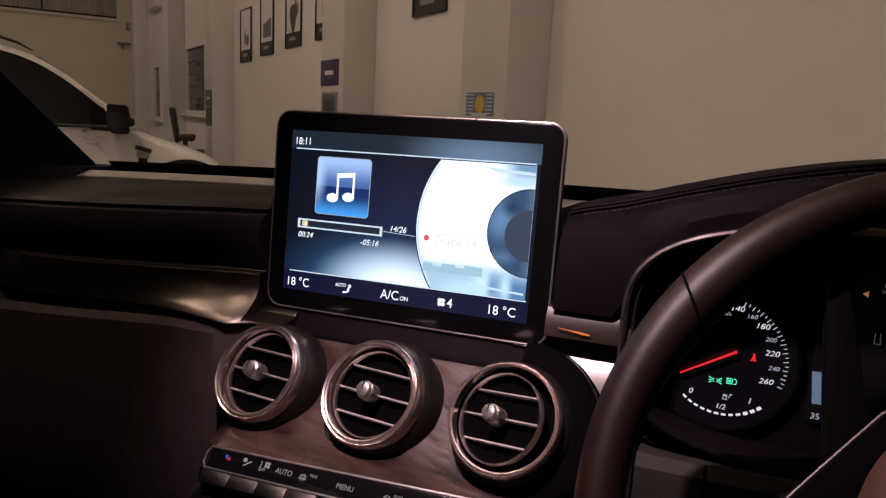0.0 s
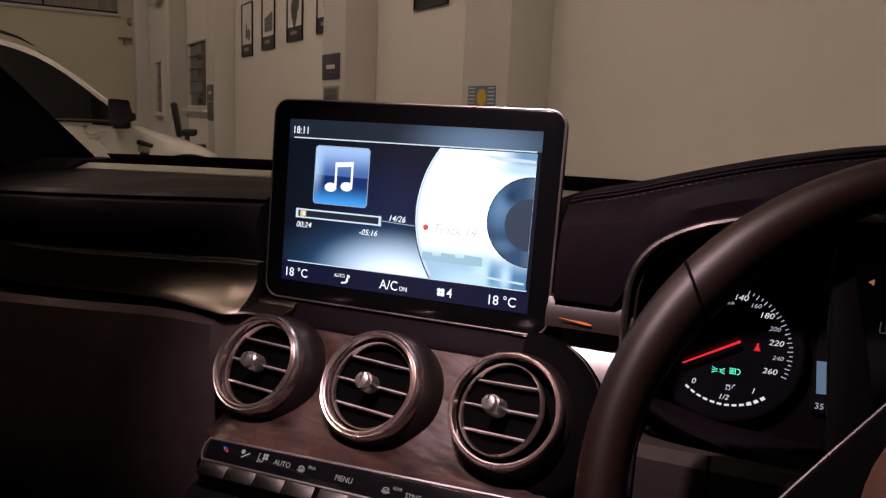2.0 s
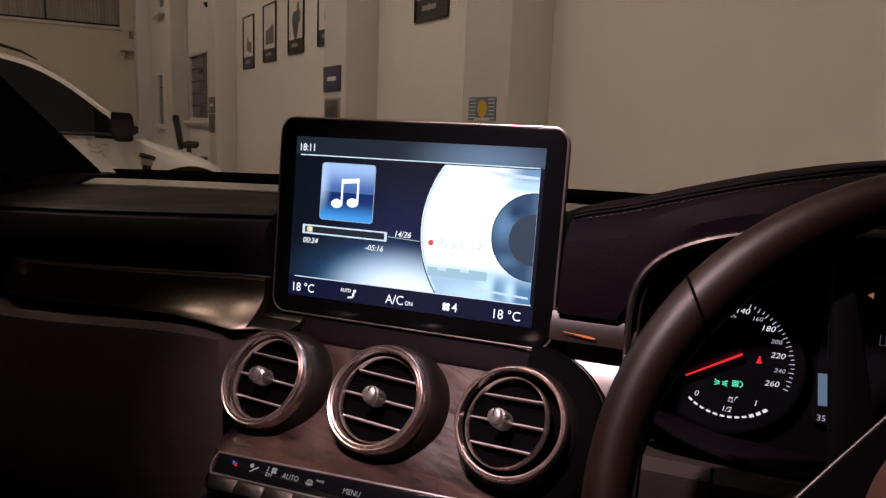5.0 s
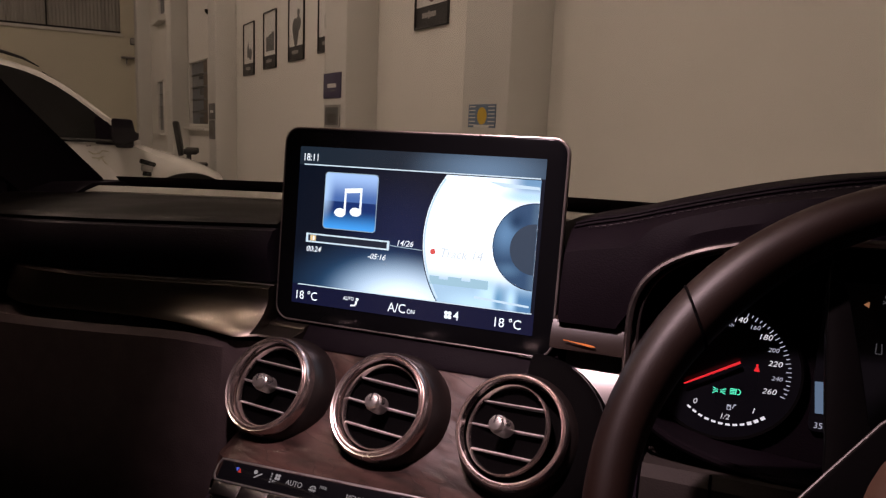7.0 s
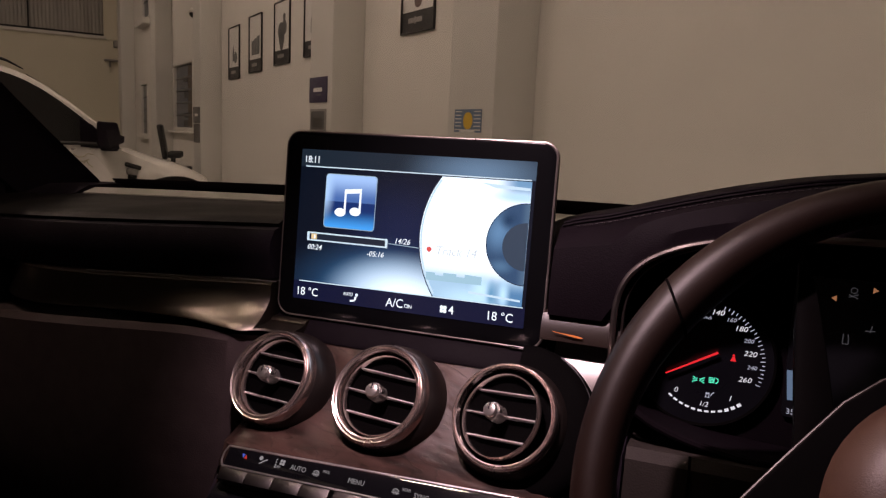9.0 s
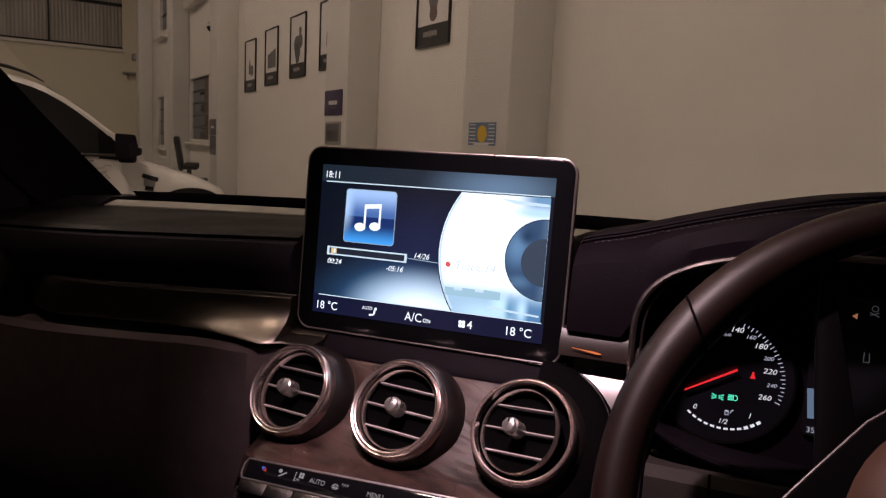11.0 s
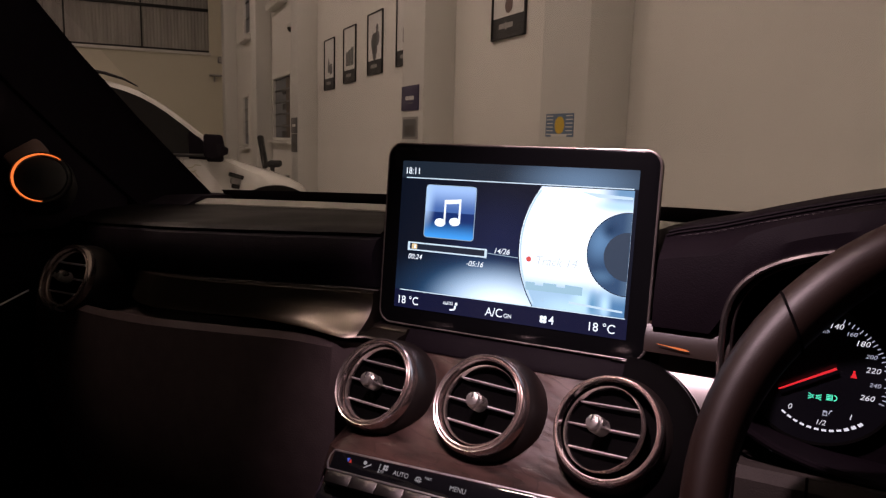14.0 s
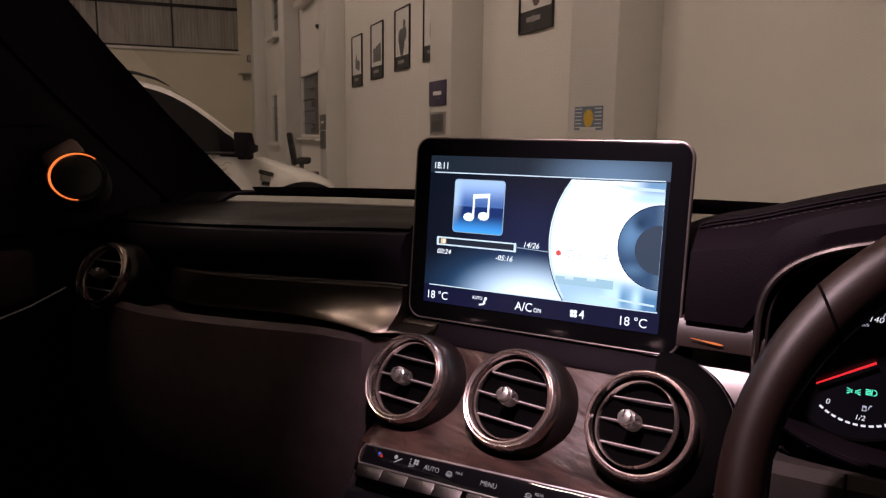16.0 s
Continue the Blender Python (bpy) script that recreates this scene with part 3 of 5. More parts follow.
# ---- the white car across the workshop ----
def white_car():
    """Nose along local x, left side along local y, wheels on z = 0; the near side lies at y = 0."""
    t = thing("parked_car", "white crossover car with dark tinted windows, parked facing the wall", "car", ROOM @ pose(0, 5.6, FLOOR))
    W2 = 0.90

    def top(x):
        return table(x, [(-2.95, 0.80), (-2.8, 1.0), (-1.5, 1.06), (0.0, 1.05), (0.55, 1.05), (0.78, 0.995), (0.90, 0.957), (1.04, 0.915), (1.25, 0.852), (1.34, 0.80), (1.44, 0.68), (1.52, 0.50)])

    def half(x):
        return table(x, [(-2.95, 0.62), (-2.8, 0.80), (-2.2, 0.88), (0.6, 0.90), (1.05, 0.88), (1.30, 0.78), (1.44, 0.62), (1.52, 0.40)])

    rows = []
    for k in range(49):
        x = lerp(-2.95, 1.52, k / 48)
        z1, hw, z0 = top(x), half(x), 0.22 + 0.15 * max(0, abs(x + 0.6) - 1.9)
        belt = min(0.80, z1 - 0.10)
        sh = min(1.0, max(0.0, (x - 0.55) / 0.35))            # the bonnet crowns, the doors shoulder
        rows.append([(x, W2 - hw * 0.86, z0), (x, W2 - hw * 0.97, z0 + 0.10), (x, W2 - hw, lerp(z0, belt, 0.6)), (x, W2 - hw * 0.995, belt), (x, W2 - hw * lerp(0.965, 0.93, sh), z1 - lerp(0.02, 0.07, sh)), (x, W2 - hw * 0.80, z1 - lerp(0.0, 0.025, sh)),
                     (x, W2, z1), (x, W2 + hw * 0.80, z1 - lerp(0.0, 0.025, sh)), (x, W2 + hw * lerp(0.965, 0.93, sh), z1 - lerp(0.02, 0.07, sh)), (x, W2 + hw * 0.995, belt), (x, W2 + hw, lerp(z0, belt, 0.6)), (x, W2 + hw * 0.97, z0 + 0.10), (x, W2 + hw * 0.86, z0)])
    part("body", loft(rows, closed=True, caps=True), "white_car", t, "white painted body")

    def roof(x):
        return table(x, [(-2.7, 1.10), (-2.45, 1.40), (-2.0, 1.60), (-1.2, 1.67), (-0.5, 1.63), (-0.07, 1.552), (0.117, 1.486), (0.303, 1.368), (0.50, 1.205), (0.60, 1.125), (0.72, 1.025)])

    def lean(z):
        return 0.87 - 0.21 * max(0.0, (z - 1.03) / 0.62)
    rows = []
    for k in range(41):
        x = lerp(-2.7, 0.72, k / 40)
        z = roof(x)
        hw, f = lean(z), min(1.0, max(0.0, (z - 1.05) / 0.5))
        rows.append([(x, W2 - 0.87, 1.0), (x, W2 - hw - 0.012 * f, z - 0.060 * f), (x, W2 - hw + 0.05 * f, z - 0.012 * f), (x, W2, z + 0.02 * f), (x, W2 + hw - 0.05 * f, z - 0.012 * f), (x, W2 + hw + 0.012 * f, z - 0.060 * f), (x, W2 + 0.87, 1.0)])
    part("roof", loft(rows), "white_car", t)
    for side in (0, 1):
        def at(y):
            return 2 * W2 - y if side else y
        rows = []
        for k in range(33):
            x = lerp(-2.35, 0.56, k / 32)
            z = roof(x) - 0.054
            zb = 1.035 - 0.012 * (x + 2.35) / 2.9
            z = max(z, zb + 0.004)
            rows.append([(x, at(W2 - lean(zb) - 0.016), zb), (x, at(W2 - lean(lerp(zb, z, 0.5)) - 0.022), lerp(zb, z, 0.5)), (x, at(W2 - lean(z) - 0.018), z)])
        part("side_window", loft(rows), "tint", t, "dark tinted side glass")
        part("window_seal", tube([(lerp(-2.35, 0.58, k / 12), at(0.008), 1.036 - 0.012 * k / 12) for k in range(13)], 0.014, 6), "black", t)
        shell = [(-0.085, 0.080), (-0.075, 0.092), (0.030, 0.088), (0.044, 0.078), (0.060, 0.002), (0.085, -0.008), (0.082, -0.048), (0.020, -0.075), (-0.010, -0.092), (-0.070, -0.080), (-0.085, -0.060)]
        m = part("door_mirror", slab(shell, -0.085, 0.085, 0.016), "matte", t, m=pose(0.598, at(-0.14), 1.092, 90, 0, -8 if not side else 8))
        part("mirror_arm", box((-0.01, -0.085, -0.06 if not side else 0.06), (0.12, 0.05, 0.20), bevel=0.02), "matte", m)
        part("mirror_sail", slab([(0.42, 1.00), (0.60, 0.99), (0.585, 1.06), (0.50, 1.155), (0.42, 1.20)], -0.02, 0.0, 0.004), "matte", t, "black mirror sail", m=pose(0, at(0.012), 0, 90, 0, 0))
        part("wing_lamp", box((0.757, at(0.012), 0.872), (0.115, 0.035, 0.034), m=pose(0, 0, 0, 0, 16, 0), bevel=0.010, seg=3), "tint", t, "dark wing lamp")
        part("lamp_lens", box((0.752, at(0.010), 0.832), (0.080, 0.030, 0.050), m=pose(0, 0, 0, 0, 8, 0), bevel=0.010, seg=3), "grey_mark", t, "grey lamp lens")
        part("lamp_foot", box((0.750, at(0.010), 0.792), (0.062, 0.032, 0.034), m=pose(0, 0, 0, 0, 8, 0), bevel=0.008, seg=3), "tint", t)
        bm = bmesh.new()
        for pts in (((0.37, 0.95), (0.40, 0.93), (0.44, 0.935), (0.46, 0.955), (0.50, 0.95)), ((0.39, 0.905), (0.43, 0.90), (0.47, 0.915)), ((0.43, 0.885), (0.455, 0.905), (0.47, 0.875), (0.49, 0.86))):
            tube([(x, at(-0.0025), z) for x, z in pts], 0.004, 5, bm=bm)
        part("decal", bm, "decal_olive", t, "faint olive line decal")
        part("roof_rail", tube([(-1.9, at(0.24), 1.60), (-1.7, at(0.24), 1.66), (-0.9, at(0.25), 1.675), (-0.45, at(0.25), 1.655), (-0.12, at(0.25), 1.602), (0.0, at(0.25), 1.568), (0.095, at(0.25), 1.518)], [0.014, 0.014, 0.014, 0.014, 0.012, 0.009, 0.004], 8), "black", t)
        part("door_handle", box((-0.55, at(0.0), 0.92), (0.20, 0.035, 0.03), bevel=0.012), "white_car", t)
        # added chrome chip that stands for a bright glint on the body side
        part("body_glint", box((0.372, at(0.004), 0.985), (0.030, 0.02, 0.012), bevel=0.004), "chrome", t)
        for x in (-1.65, 1.05):
            wh = part("wheel", lathe([(0.12, -0.09), (0.30, -0.11), (0.335, -0.09), (0.345, 0.0), (0.335, 0.09), (0.30, 0.11), (0.12, 0.09)], 32), "rubber", t, m=pose(x, at(0.10), 0.345, 90, 0, 0))
            q = 1 if not side else -1
            part("rim", lathe([(0.001, 0.06 * q), (0.10, 0.08 * q), (0.25, 0.095 * q), (0.27, 0.115 * q)], 24), "silver", wh)
            part("wheel_arch", lathe([(0.345, -0.08), (0.400, -0.12), (0.405, 0.0), (0.400, 0.12), (0.345, 0.08)], 40), "black", t, m=pose(x, at(0.10), 0.402, 90, 0, 0))
    part("windscreen", loft([[(x, W2 - k * lean(roof(x)) + 0.14 * k, roof(x) + 0.02 * (1 - abs(k)) + 0.004) for k in (-1, -0.5, 0, 0.5, 1)] for x in (0.66, 0.5, 0.303, 0.117)]), "tint", t, "dark windscreen")


white_car()


# ---- the car: shell round the camera ----
def base_y(x):
    return 0.50 - 0.17 * (x / 0.68) ** 2


def dash_z(x):
    return table(x, [(-0.70, 0.962), (-0.43, 0.981), (-0.27, 0.992), (-0.12, 1.001), (0.0, 1.003), (0.12, 1.004), (0.7, 1.0)])


cabin = thing("car_cabin", "dark car cabin shell: roof lining, doors, pillars and windscreen", "car cabin")


def pillar(side):
    edge = [(-0.662, 0.345, 0.965), (-0.660, 0.327, 0.990), (-0.660, 0.255, 1.050), (-0.660, 0.192, 1.104), (-0.660, 0.104, 1.184), (-0.660, 0.045, 1.244), (-0.655, -0.06, 1.345), (-0.640, -0.18, 1.425)]
    rows = []
    for x, y, z in edge:
        rows.append([(side * -x, y, z), (side * -(x - 0.012), y - 0.006, z - 0.010), (side * -(x - 0.035), y - 0.07, z - 0.05), (side * -(x - 0.075), y - 0.09, z - 0.06),
                     (side * -(x - 0.085), y - 0.05, z + 0.01), (side * -(x - 0.02), y - 0.012, z + 0.004)])
    t = part("pillar_cover", loft(rows, closed=True, caps=True), "matte", cabin)
    sail = [[(side * 0.700, -0.10 + 0.30 * k / 6, z) for z in (0.95, lerp(1.36, 1.10, k / 6))] for k in range(7)]
    sail2 = [[(side * 0.735, p[1], p[2]) for p in row] for row in sail]
    bm = loft([a + b[::-1] for a, b in zip(sail, sail2)], closed=True, caps=True)
    part("sail_panel", bm, "matte", t)


pillar(-1)
pillar(1)


def tweeter():
    t = thing("tweeter_speaker", "round black tweeter with an amber-lit ring, on the sail panel", "loudspeaker", pose(-0.648, 0.033, 1.0225, 62, 0, 54) @ Matrix.Scale(1.0, 4))
    part("pod", lathe([(0.001, -0.03), (0.040, -0.03), (0.038, -0.008), (0.034, 0.0), (0.030, 0.0), (0.030, -0.004)], 40), "black", t)
    part("grille", lathe([(0.0305, -0.004), (0.028, 0.001), (0.018, 0.004), (0.001, 0.005)], 40), "black", t, "perforated dark grille")
    bm = loft([[(r * math.cos(radians(a)), r * math.sin(radians(a)), z) for r, z in ((0.0322 - 0.0019 * math.sin(radians((a - 48) / 220 * 180)), 0.0010), (0.0328, 0.0017), (0.0334, 0.0010))] for a in range(48, 272, 6)])
    part("light_ring", bm, "amber", t, "amber ambient-light ring")
    part("chrome_ring", lathe([(0.0336, 0.0), (0.0350, 0.0014), (0.0362, -0.002)], 40), "vent_body", t)
    part("mount", box((-0.016, 0.034, -0.014), (0.05, 0.030, 0.03), m=pose(0, 0, 0, 0, 0, 35), bevel=0.008), "mount_lit_skin", t)


# pinkish base colour holds the lamplight reflected on the tweeter mount
M["mount_lit_skin"] = material("mount_lit_skin", (0.24, 0.16, 0.14), 0.35, 0.2, 0, 90, 0.1, 0.03)
tweeter()


def car_door(side):
    bm = box((side * 0.765, -0.475, 0.60), (0.09, 1.65, 0.76), bevel=0.03, seg=3)
    t = part("door", bm, "skin_dark", cabin, "black door trim with a thin chrome line, closed")
    part("armrest", box((side * 0.705, -0.65, 0.70), (0.08, 0.60, 0.07), bevel=0.025, seg=3), "skin_dark", t)
    part("chrome_line", tube([(side * 0.716, -0.30, 0.815), (side * 0.714, -0.12, 0.823), (side * 0.712, -0.05, 0.841), (side * 0.710, -0.005, 0.851), (side * 0.708, 0.045, 0.868)], 0.0012, 6), "silver", t)
    part("pull_handle", box((side * 0.716, -0.035, 0.890), (0.02, 0.085, 0.075), bevel=0.012, seg=3), "skin_olive", t, "dark satin door pull surround")
    part("switch", box((side * 0.715, -0.02, 1.086), (0.03, 0.10, 0.004), bevel=0.001), "skin", t)
    return t


car_door(-1)
car_door(1)


def car_shell():
    t = cabin
    rows = []
    for k in range(9):
        y = lerp(-0.22, -2.4, k / 8)
        z = 1.45 + 0.03 * math.sin(math.pi * k / 8)
        rows.append([(x, y, z - 0.05 * (x / 0.66) ** 4) for x in [lerp(-0.66, 0.66, j / 12) for j in range(13)]])
    top = [[(x, y, z + 0.03) for x, y, z in row] for row in rows]
    part("headliner", loft([a + b[::-1] for a, b in zip(rows, top)], closed=True, caps=True), "headliner", t)
    part("floor_pan", box((0, -0.95, 0.21), (1.60, 3.0, 0.06)), "skin_dark", t)
    # unseen wall up to the roof, added to stop light from behind
    part("rear_light_block", box((0, -2.42, 0.83), (1.60, 0.06, 1.30)), "skin_dark", t)
    part("fire_wall", box((0, 0.54, 0.60), (1.60, 0.05, 0.72)), "skin_dark", t)
    for side in (-1, 1):
        # unseen pane, far darker than car glass, added to hold back room light
        pane = part("side_window", box((side * 0.742, -0.70, 1.19), (0.006, 1.22, 0.46)), "light_cut_glass", t, "added dark side pane that keeps room light out")
        part("side_sill", box((side * 0.78, -0.95, 0.28), (0.08, 2.9, 0.14)), "skin_dark", t)
        part("centre_pillar", box((side * 0.745, -1.33, 0.83), (0.06, 0.12, 1.20)), "matte", t)


M["light_cut_glass"] = bpy.data.materials.new("light_cut_glass")
M["light_cut_glass"].use_nodes = True
nt = M["light_cut_glass"].node_tree
nt.nodes.remove(nt.nodes["Principled BSDF"])
tr, gl, mx = nt.nodes.new("ShaderNodeBsdfTransparent"), nt.nodes.new("ShaderNodeBsdfGlossy"), nt.nodes.new("ShaderNodeMixShader")
tr.inputs[0].default_value = (0.09, 0.095, 0.09, 1)
gl.inputs["Roughness"].default_value = 0.02
mx.inputs[0].default_value = 0.06
nt.links.new(tr.outputs[0], mx.inputs[1]), nt.links.new(gl.outputs[0], mx.inputs[2])
nt.links.new(mx.outputs[0], nt.nodes["Material Output"].inputs[0])
car_shell()


def windscreen():
    """Clear curved pane with a black printed lower border."""
    def at(u, v):
        x = lerp(-0.64, 0.64, u) * (1 - 0.04 * v)
        y0 = base_y(x) + 0.012
        return Vector((x, lerp(y0, -0.19 - 0.05 * (x / 0.64) ** 2, v), lerp(0.972 + 0.012 * (x + 0.64) / 1.28, 1.44, v) + 0.02 * math.sin(math.pi * v)))
    rows = [[at(u / 16, v / 10) for u in range(17)] for v in range(11)]
    pane = part("windscreen", loft(rows), "windscreen_glass", cabin, "clear windscreen")
    pane.visible_shadow = False
    rows = [[at(u / 24, v) + Vector((0, -0.004, -0.002)) for u in range(25)] for v in (-0.03, 0.044)]
    part("border", loft(rows), "matte", pane, "black printed border")


M["windscreen_glass"] = bpy.data.materials.new("windscreen_glass")
M["windscreen_glass"].use_nodes = True
nt = M["windscreen_glass"].node_tree
nt.nodes.remove(nt.nodes["Principled BSDF"])
tr, gl, mx = nt.nodes.new("ShaderNodeBsdfTransparent"), nt.nodes.new("ShaderNodeBsdfGlossy"), nt.nodes.new("ShaderNodeMixShader")
tr.inputs[0].default_value = (0.93, 0.94, 0.92, 1)
gl.inputs["Roughness"].default_value = 0.02
mx.inputs[0].default_value = 0.05
nt.links.new(tr.outputs[0], mx.inputs[1]), nt.links.new(gl.outputs[0], mx.inputs[2])
nt.links.new(mx.outputs[0], nt.nodes["Material Output"].inputs[0])
windscreen()


def roof_console():
    """The lit reading lamps over the middle of the windscreen."""
    t = thing("roof_console", "roof console with lit warm reading lamps", "roof lamp", pose(0.03, -0.29, 1.405, 0, 0, 0))
    part("housing", box((-0.05, 0, 0.016), (0.24, 0.15, 0.04), bevel=0.012, seg=3), "black", t)
    for x in (0.0,):
        part("lens", slab(rounded(0.05, 0.034, 0.006), -0.008, -0.0045), "dome_lamp", t, "lit warm lamp lens", m=pose(x, 0.02, 0))


M["dome_lamp"] = glow("dome_lamp", (1.0, 0.80, 0.73), 4.0)
roof_console()


# ---- dashboard ----
def trim_top(x):
    return table(x, [(-0.66, 0.915), (-0.34, 0.934), (-0.26, 0.940), (-0.19, 0.945), (-0.12, 0.949), (0.70, 0.951)])


def trim_low(x):
    return table(x, [(-0.66, 0.885), (-0.42, 0.902), (-0.32, 0.911), (-0.25, 0.9165), (-0.19, 0.9170), (-0.15, 0.9145), (-0.12, 0.9125), (0.7, 0.9125)])


def lip(x):
    """1 where the trim sweeps out to a lip beside the middle vents, 0 where it stands steep."""
    f = min(1.0, max(0.0, (x + 0.27) / 0.13))
    return f * f * (3 - 2 * f)


def sweep(x):
    """How far the dash front runs forward towards the doors."""
    return 0.35 * max(0.0, abs(x) - 0.16) ** 2


def spread(a, b, n):
    return [lerp(a, b, k / n) for k in range(n + 1)]


def dashboard():
    t = thing("dashboard", "black grained dashboard with wood trim and a stitched instrument hood", "dashboard")
    # top pad, and the dark roll below its front edge
    rows, roll = [], []
    for x in sorted(spread(-0.705, 0.69, 60) + [-0.1225, -0.1215]):
        yb, z = base_y(x), dash_z(x)
        zb = 0.974
        b = 0.055 if x > -0.122 else sweep(x)      # set back behind the display and the hood
        rows.append([(x, yb - 0.085, zb), (x, yb * 0.45, lerp(z, zb, 0.4) + 0.003), (x, 0.03 + b, z + 0.001), (x, 0.010 + b, z), (x, 0.002 + b, z - 0.003), (x, 0.004 + b, z - 0.008), (x, 0.06 + b, 0.95), (x, yb - 0.085, 0.95)])
        zt = trim_top(x)
        roll.append([(x, 0.006 + b, z - 0.0055), (x, -0.004 + b, z - 0.008), (x, -0.011 + b, z - 0.018), (x, -0.012 + b, lerp(z, zt, 0.6)), (x, -0.006 + b, zt + 0.001), (x, 0.03 + b, zt), (x, 0.05 + b, 0.96)])
    part("top_pad", loft(rows, closed=True, caps=True), "skin", t, "dark grey grained top pad")
    part("front_roll", loft(roll, closed=True, caps=True), "skin_dark", t, "black padded front roll")
    # pale defroster strip along the foot of the windscreen
    rows = []
    for x in spread(-0.632, 0.66, 46):
        yb = base_y(x)
        rows.append([(x, yb - 0.084, 0.9755), (x, yb - 0.06, 0.982), (x, yb + 0.02, 0.976), (x, yb + 0.02, 0.94), (x, yb - 0.084, 0.94)])
    part("defroster_strip", loft(rows, closed=True, caps=True), "grey_skin", t, "paler grey defroster strip")
    rows = []
    for x in spread(-0.72, -0.6325, 8):
        yb = base_y(x)
        rows.append([(x, yb - 0.100, 0.974), (x, yb - 0.07, 0.986), (x, yb + 0.02, 0.985), (x, yb + 0.02, 0.94), (x, yb - 0.100, 0.94)])
    part("pillar_foot", loft(rows, closed=True, caps=True), "matte", t, "black trim at the foot of the pillar")
    # dark trim, passenger side
    rows = []
    for x in sorted(spread(-0.68, -0.085, 42) + [-0.1195, -0.1190]):
        g = lip(x)
        zt, zl = (trim_top(x) if x < -0.1192 else 0.9195), trim_low(x) - 0.009 * (1 - g)        # it dips under the display
        w = sweep(x) + 0.050 * min(1, max(0, (-0.40 - x) / 0.14)) ** 2      # and falls away behind the outer vent
        k = 0.012 * min(1.0, max(0.0, (x + 0.128) / 0.014))
        rows.append([(x, w + 0.01, zt - 0.001), (x, w - 0.011, zt - 0.001), (x, w - 0.014, zt - 0.003)]
                    + [(x, w - 0.014 - lerp(0.010 * f, 0.033 * f ** 2.2, g) + k * f, lerp(zt - 0.003, zl + 0.0015, f)) for f in (0.2, 0.4, 0.6, 0.75, 0.88, 1.0)]
                    + [(x, w - lerp(0.025, 0.048, g) + k, zl), (x, w - 0.01, zl - 0.006), (x, w + 0.012, zl)])
    part("dash_trim", loft(rows, closed=True, caps=True), "trim_satin", t, "dark satin trim with a brushed grain")
    part("trim_line", tube([(x, -0.0125 + sweep(x), trim_top(x) + 0.0005) for x in spread(-0.34, -0.115, 24)], 0.0005, 6), "silver", t, "thin bright trim line")
    # lower dash and glove box
    rows = []
    for x in sorted(spread(-0.70, -0.100, 30) + [-0.138, -0.126]):
        zl = trim_low(x) - 0.004 - 0.006 * (1 - lip(x))
        w = sweep(x)
        out = 0.012 * math.sin(math.pi * min(1, max(0, (x + 0.70) / 0.56))) - 0.016 * min(1.0, max(0.0, (x + 0.150) / 0.028)) ** 2
        rows.append([(x, w + 0.02, zl - 0.014), (x, w - 0.032, zl - 0.014), (x, w - 0.044 - 0.7 * out, zl - 0.002), (x, w - 0.050 - out, zl - 0.007), (x, w - 0.056 - out, zl - 0.05), (x, w - 0.062 - out, zl - 0.12), (x, w - 0.050 - out, 0.70), (x, w - 0.01, 0.58), (x, 0.16, 0.52), (x, 0.16, zl - 0.014)])
    part("glove_box_panel", loft(rows, closed=True, caps=True), "skin_olive", t)
    # driver's side lower panel
    rows = []
    for x in spread(0.1885, 0.70, 28):
        rows.append([(x, 0.03, 0.856), (x, -0.034, 0.870), (x, -0.042, 0.864), (x, -0.052, 0.78), (x, -0.03, 0.62), (x, 0.10, 0.55), (x, 0.10, 0.85)])
    part("knee_filler", box((0.172, 0.012, 0.76), (0.030, 0.07, 0.20), bevel=0.006), "skin_dark", t)
    knee = part("knee_panel", loft(rows, closed=True, caps=True), "knee_skin", t)
    part("seam", tube([(0.231, -0.0345, 0.8705), (0.231, -0.0425, 0.8642), (0.231, -0.0525, 0.780)], 0.0009, 6), "void", knee)
    # trim between the display and the cluster
    rows = []
    for x in spread(0.1182, 0.176, 8):
        rows.append([(x, 0.01, 0.9530), (x, -0.012, 0.9530), (x, -0.018, 0.945), (x, -0.020, 0.9345), (x, -0.016, 0.933), (x, 0.01, 0.933)])
    part("trim_strip", loft(rows, closed=True, caps=True), "strip_brown", t)
    rows = []
    for x in spread(0.128, 0.150, 12):
        f = (x - 0.128) / 0.022
        h = 0.0006 * math.sin(math.pi * f ** 2.6) ** 0.9 + 0.00012
        rows.append([(x, -0.0206, 0.9392 + 0.0022 * (1 - f) + h), (x, -0.0212, 0.9392 + 0.0022 * (1 - f) - h)])
    part("ambient_light", loft(rows), "amber_dim", t, "amber ambient-light slit")
    rows = []
    for x in spread(0.128, 0.170, 10):
        rows.append([(x, 0.02, 0.9322), (x, -0.003, 0.9320), (x, -0.0065, 0.9270), (x, -0.0135, 0.9165), (x, -0.0235, 0.902), (x, -0.0245, 0.888), (x, 0.02, 0.885)])
    part("silver_panel", loft(rows, closed=True, caps=True), "panel_metal", t, "brushed silver trim panel")


M["grey_skin"] = leather("defroster_skin", (0.29, 0.28, 0.255), 0.6, 500)
M["knee_skin"] = leather("knee_panel_skin", (0.015, 0.0115, 0.010), 0.7, 700, 0.20)
M["trim_satin"] = material("trim_satin", (0.140, 0.120, 0.100), 0.34, 1.0, 0, 60, 0.10, 0.06, 1600, stretch=(0.06, 1, 1), rough_vary=0.05)
M["panel_metal"] = material("panel_metal", (0.30, 0.275, 0.27), 0.40, 1.0, 0, 200, 0.08, 0.03, 900, rough_vary=0.06)
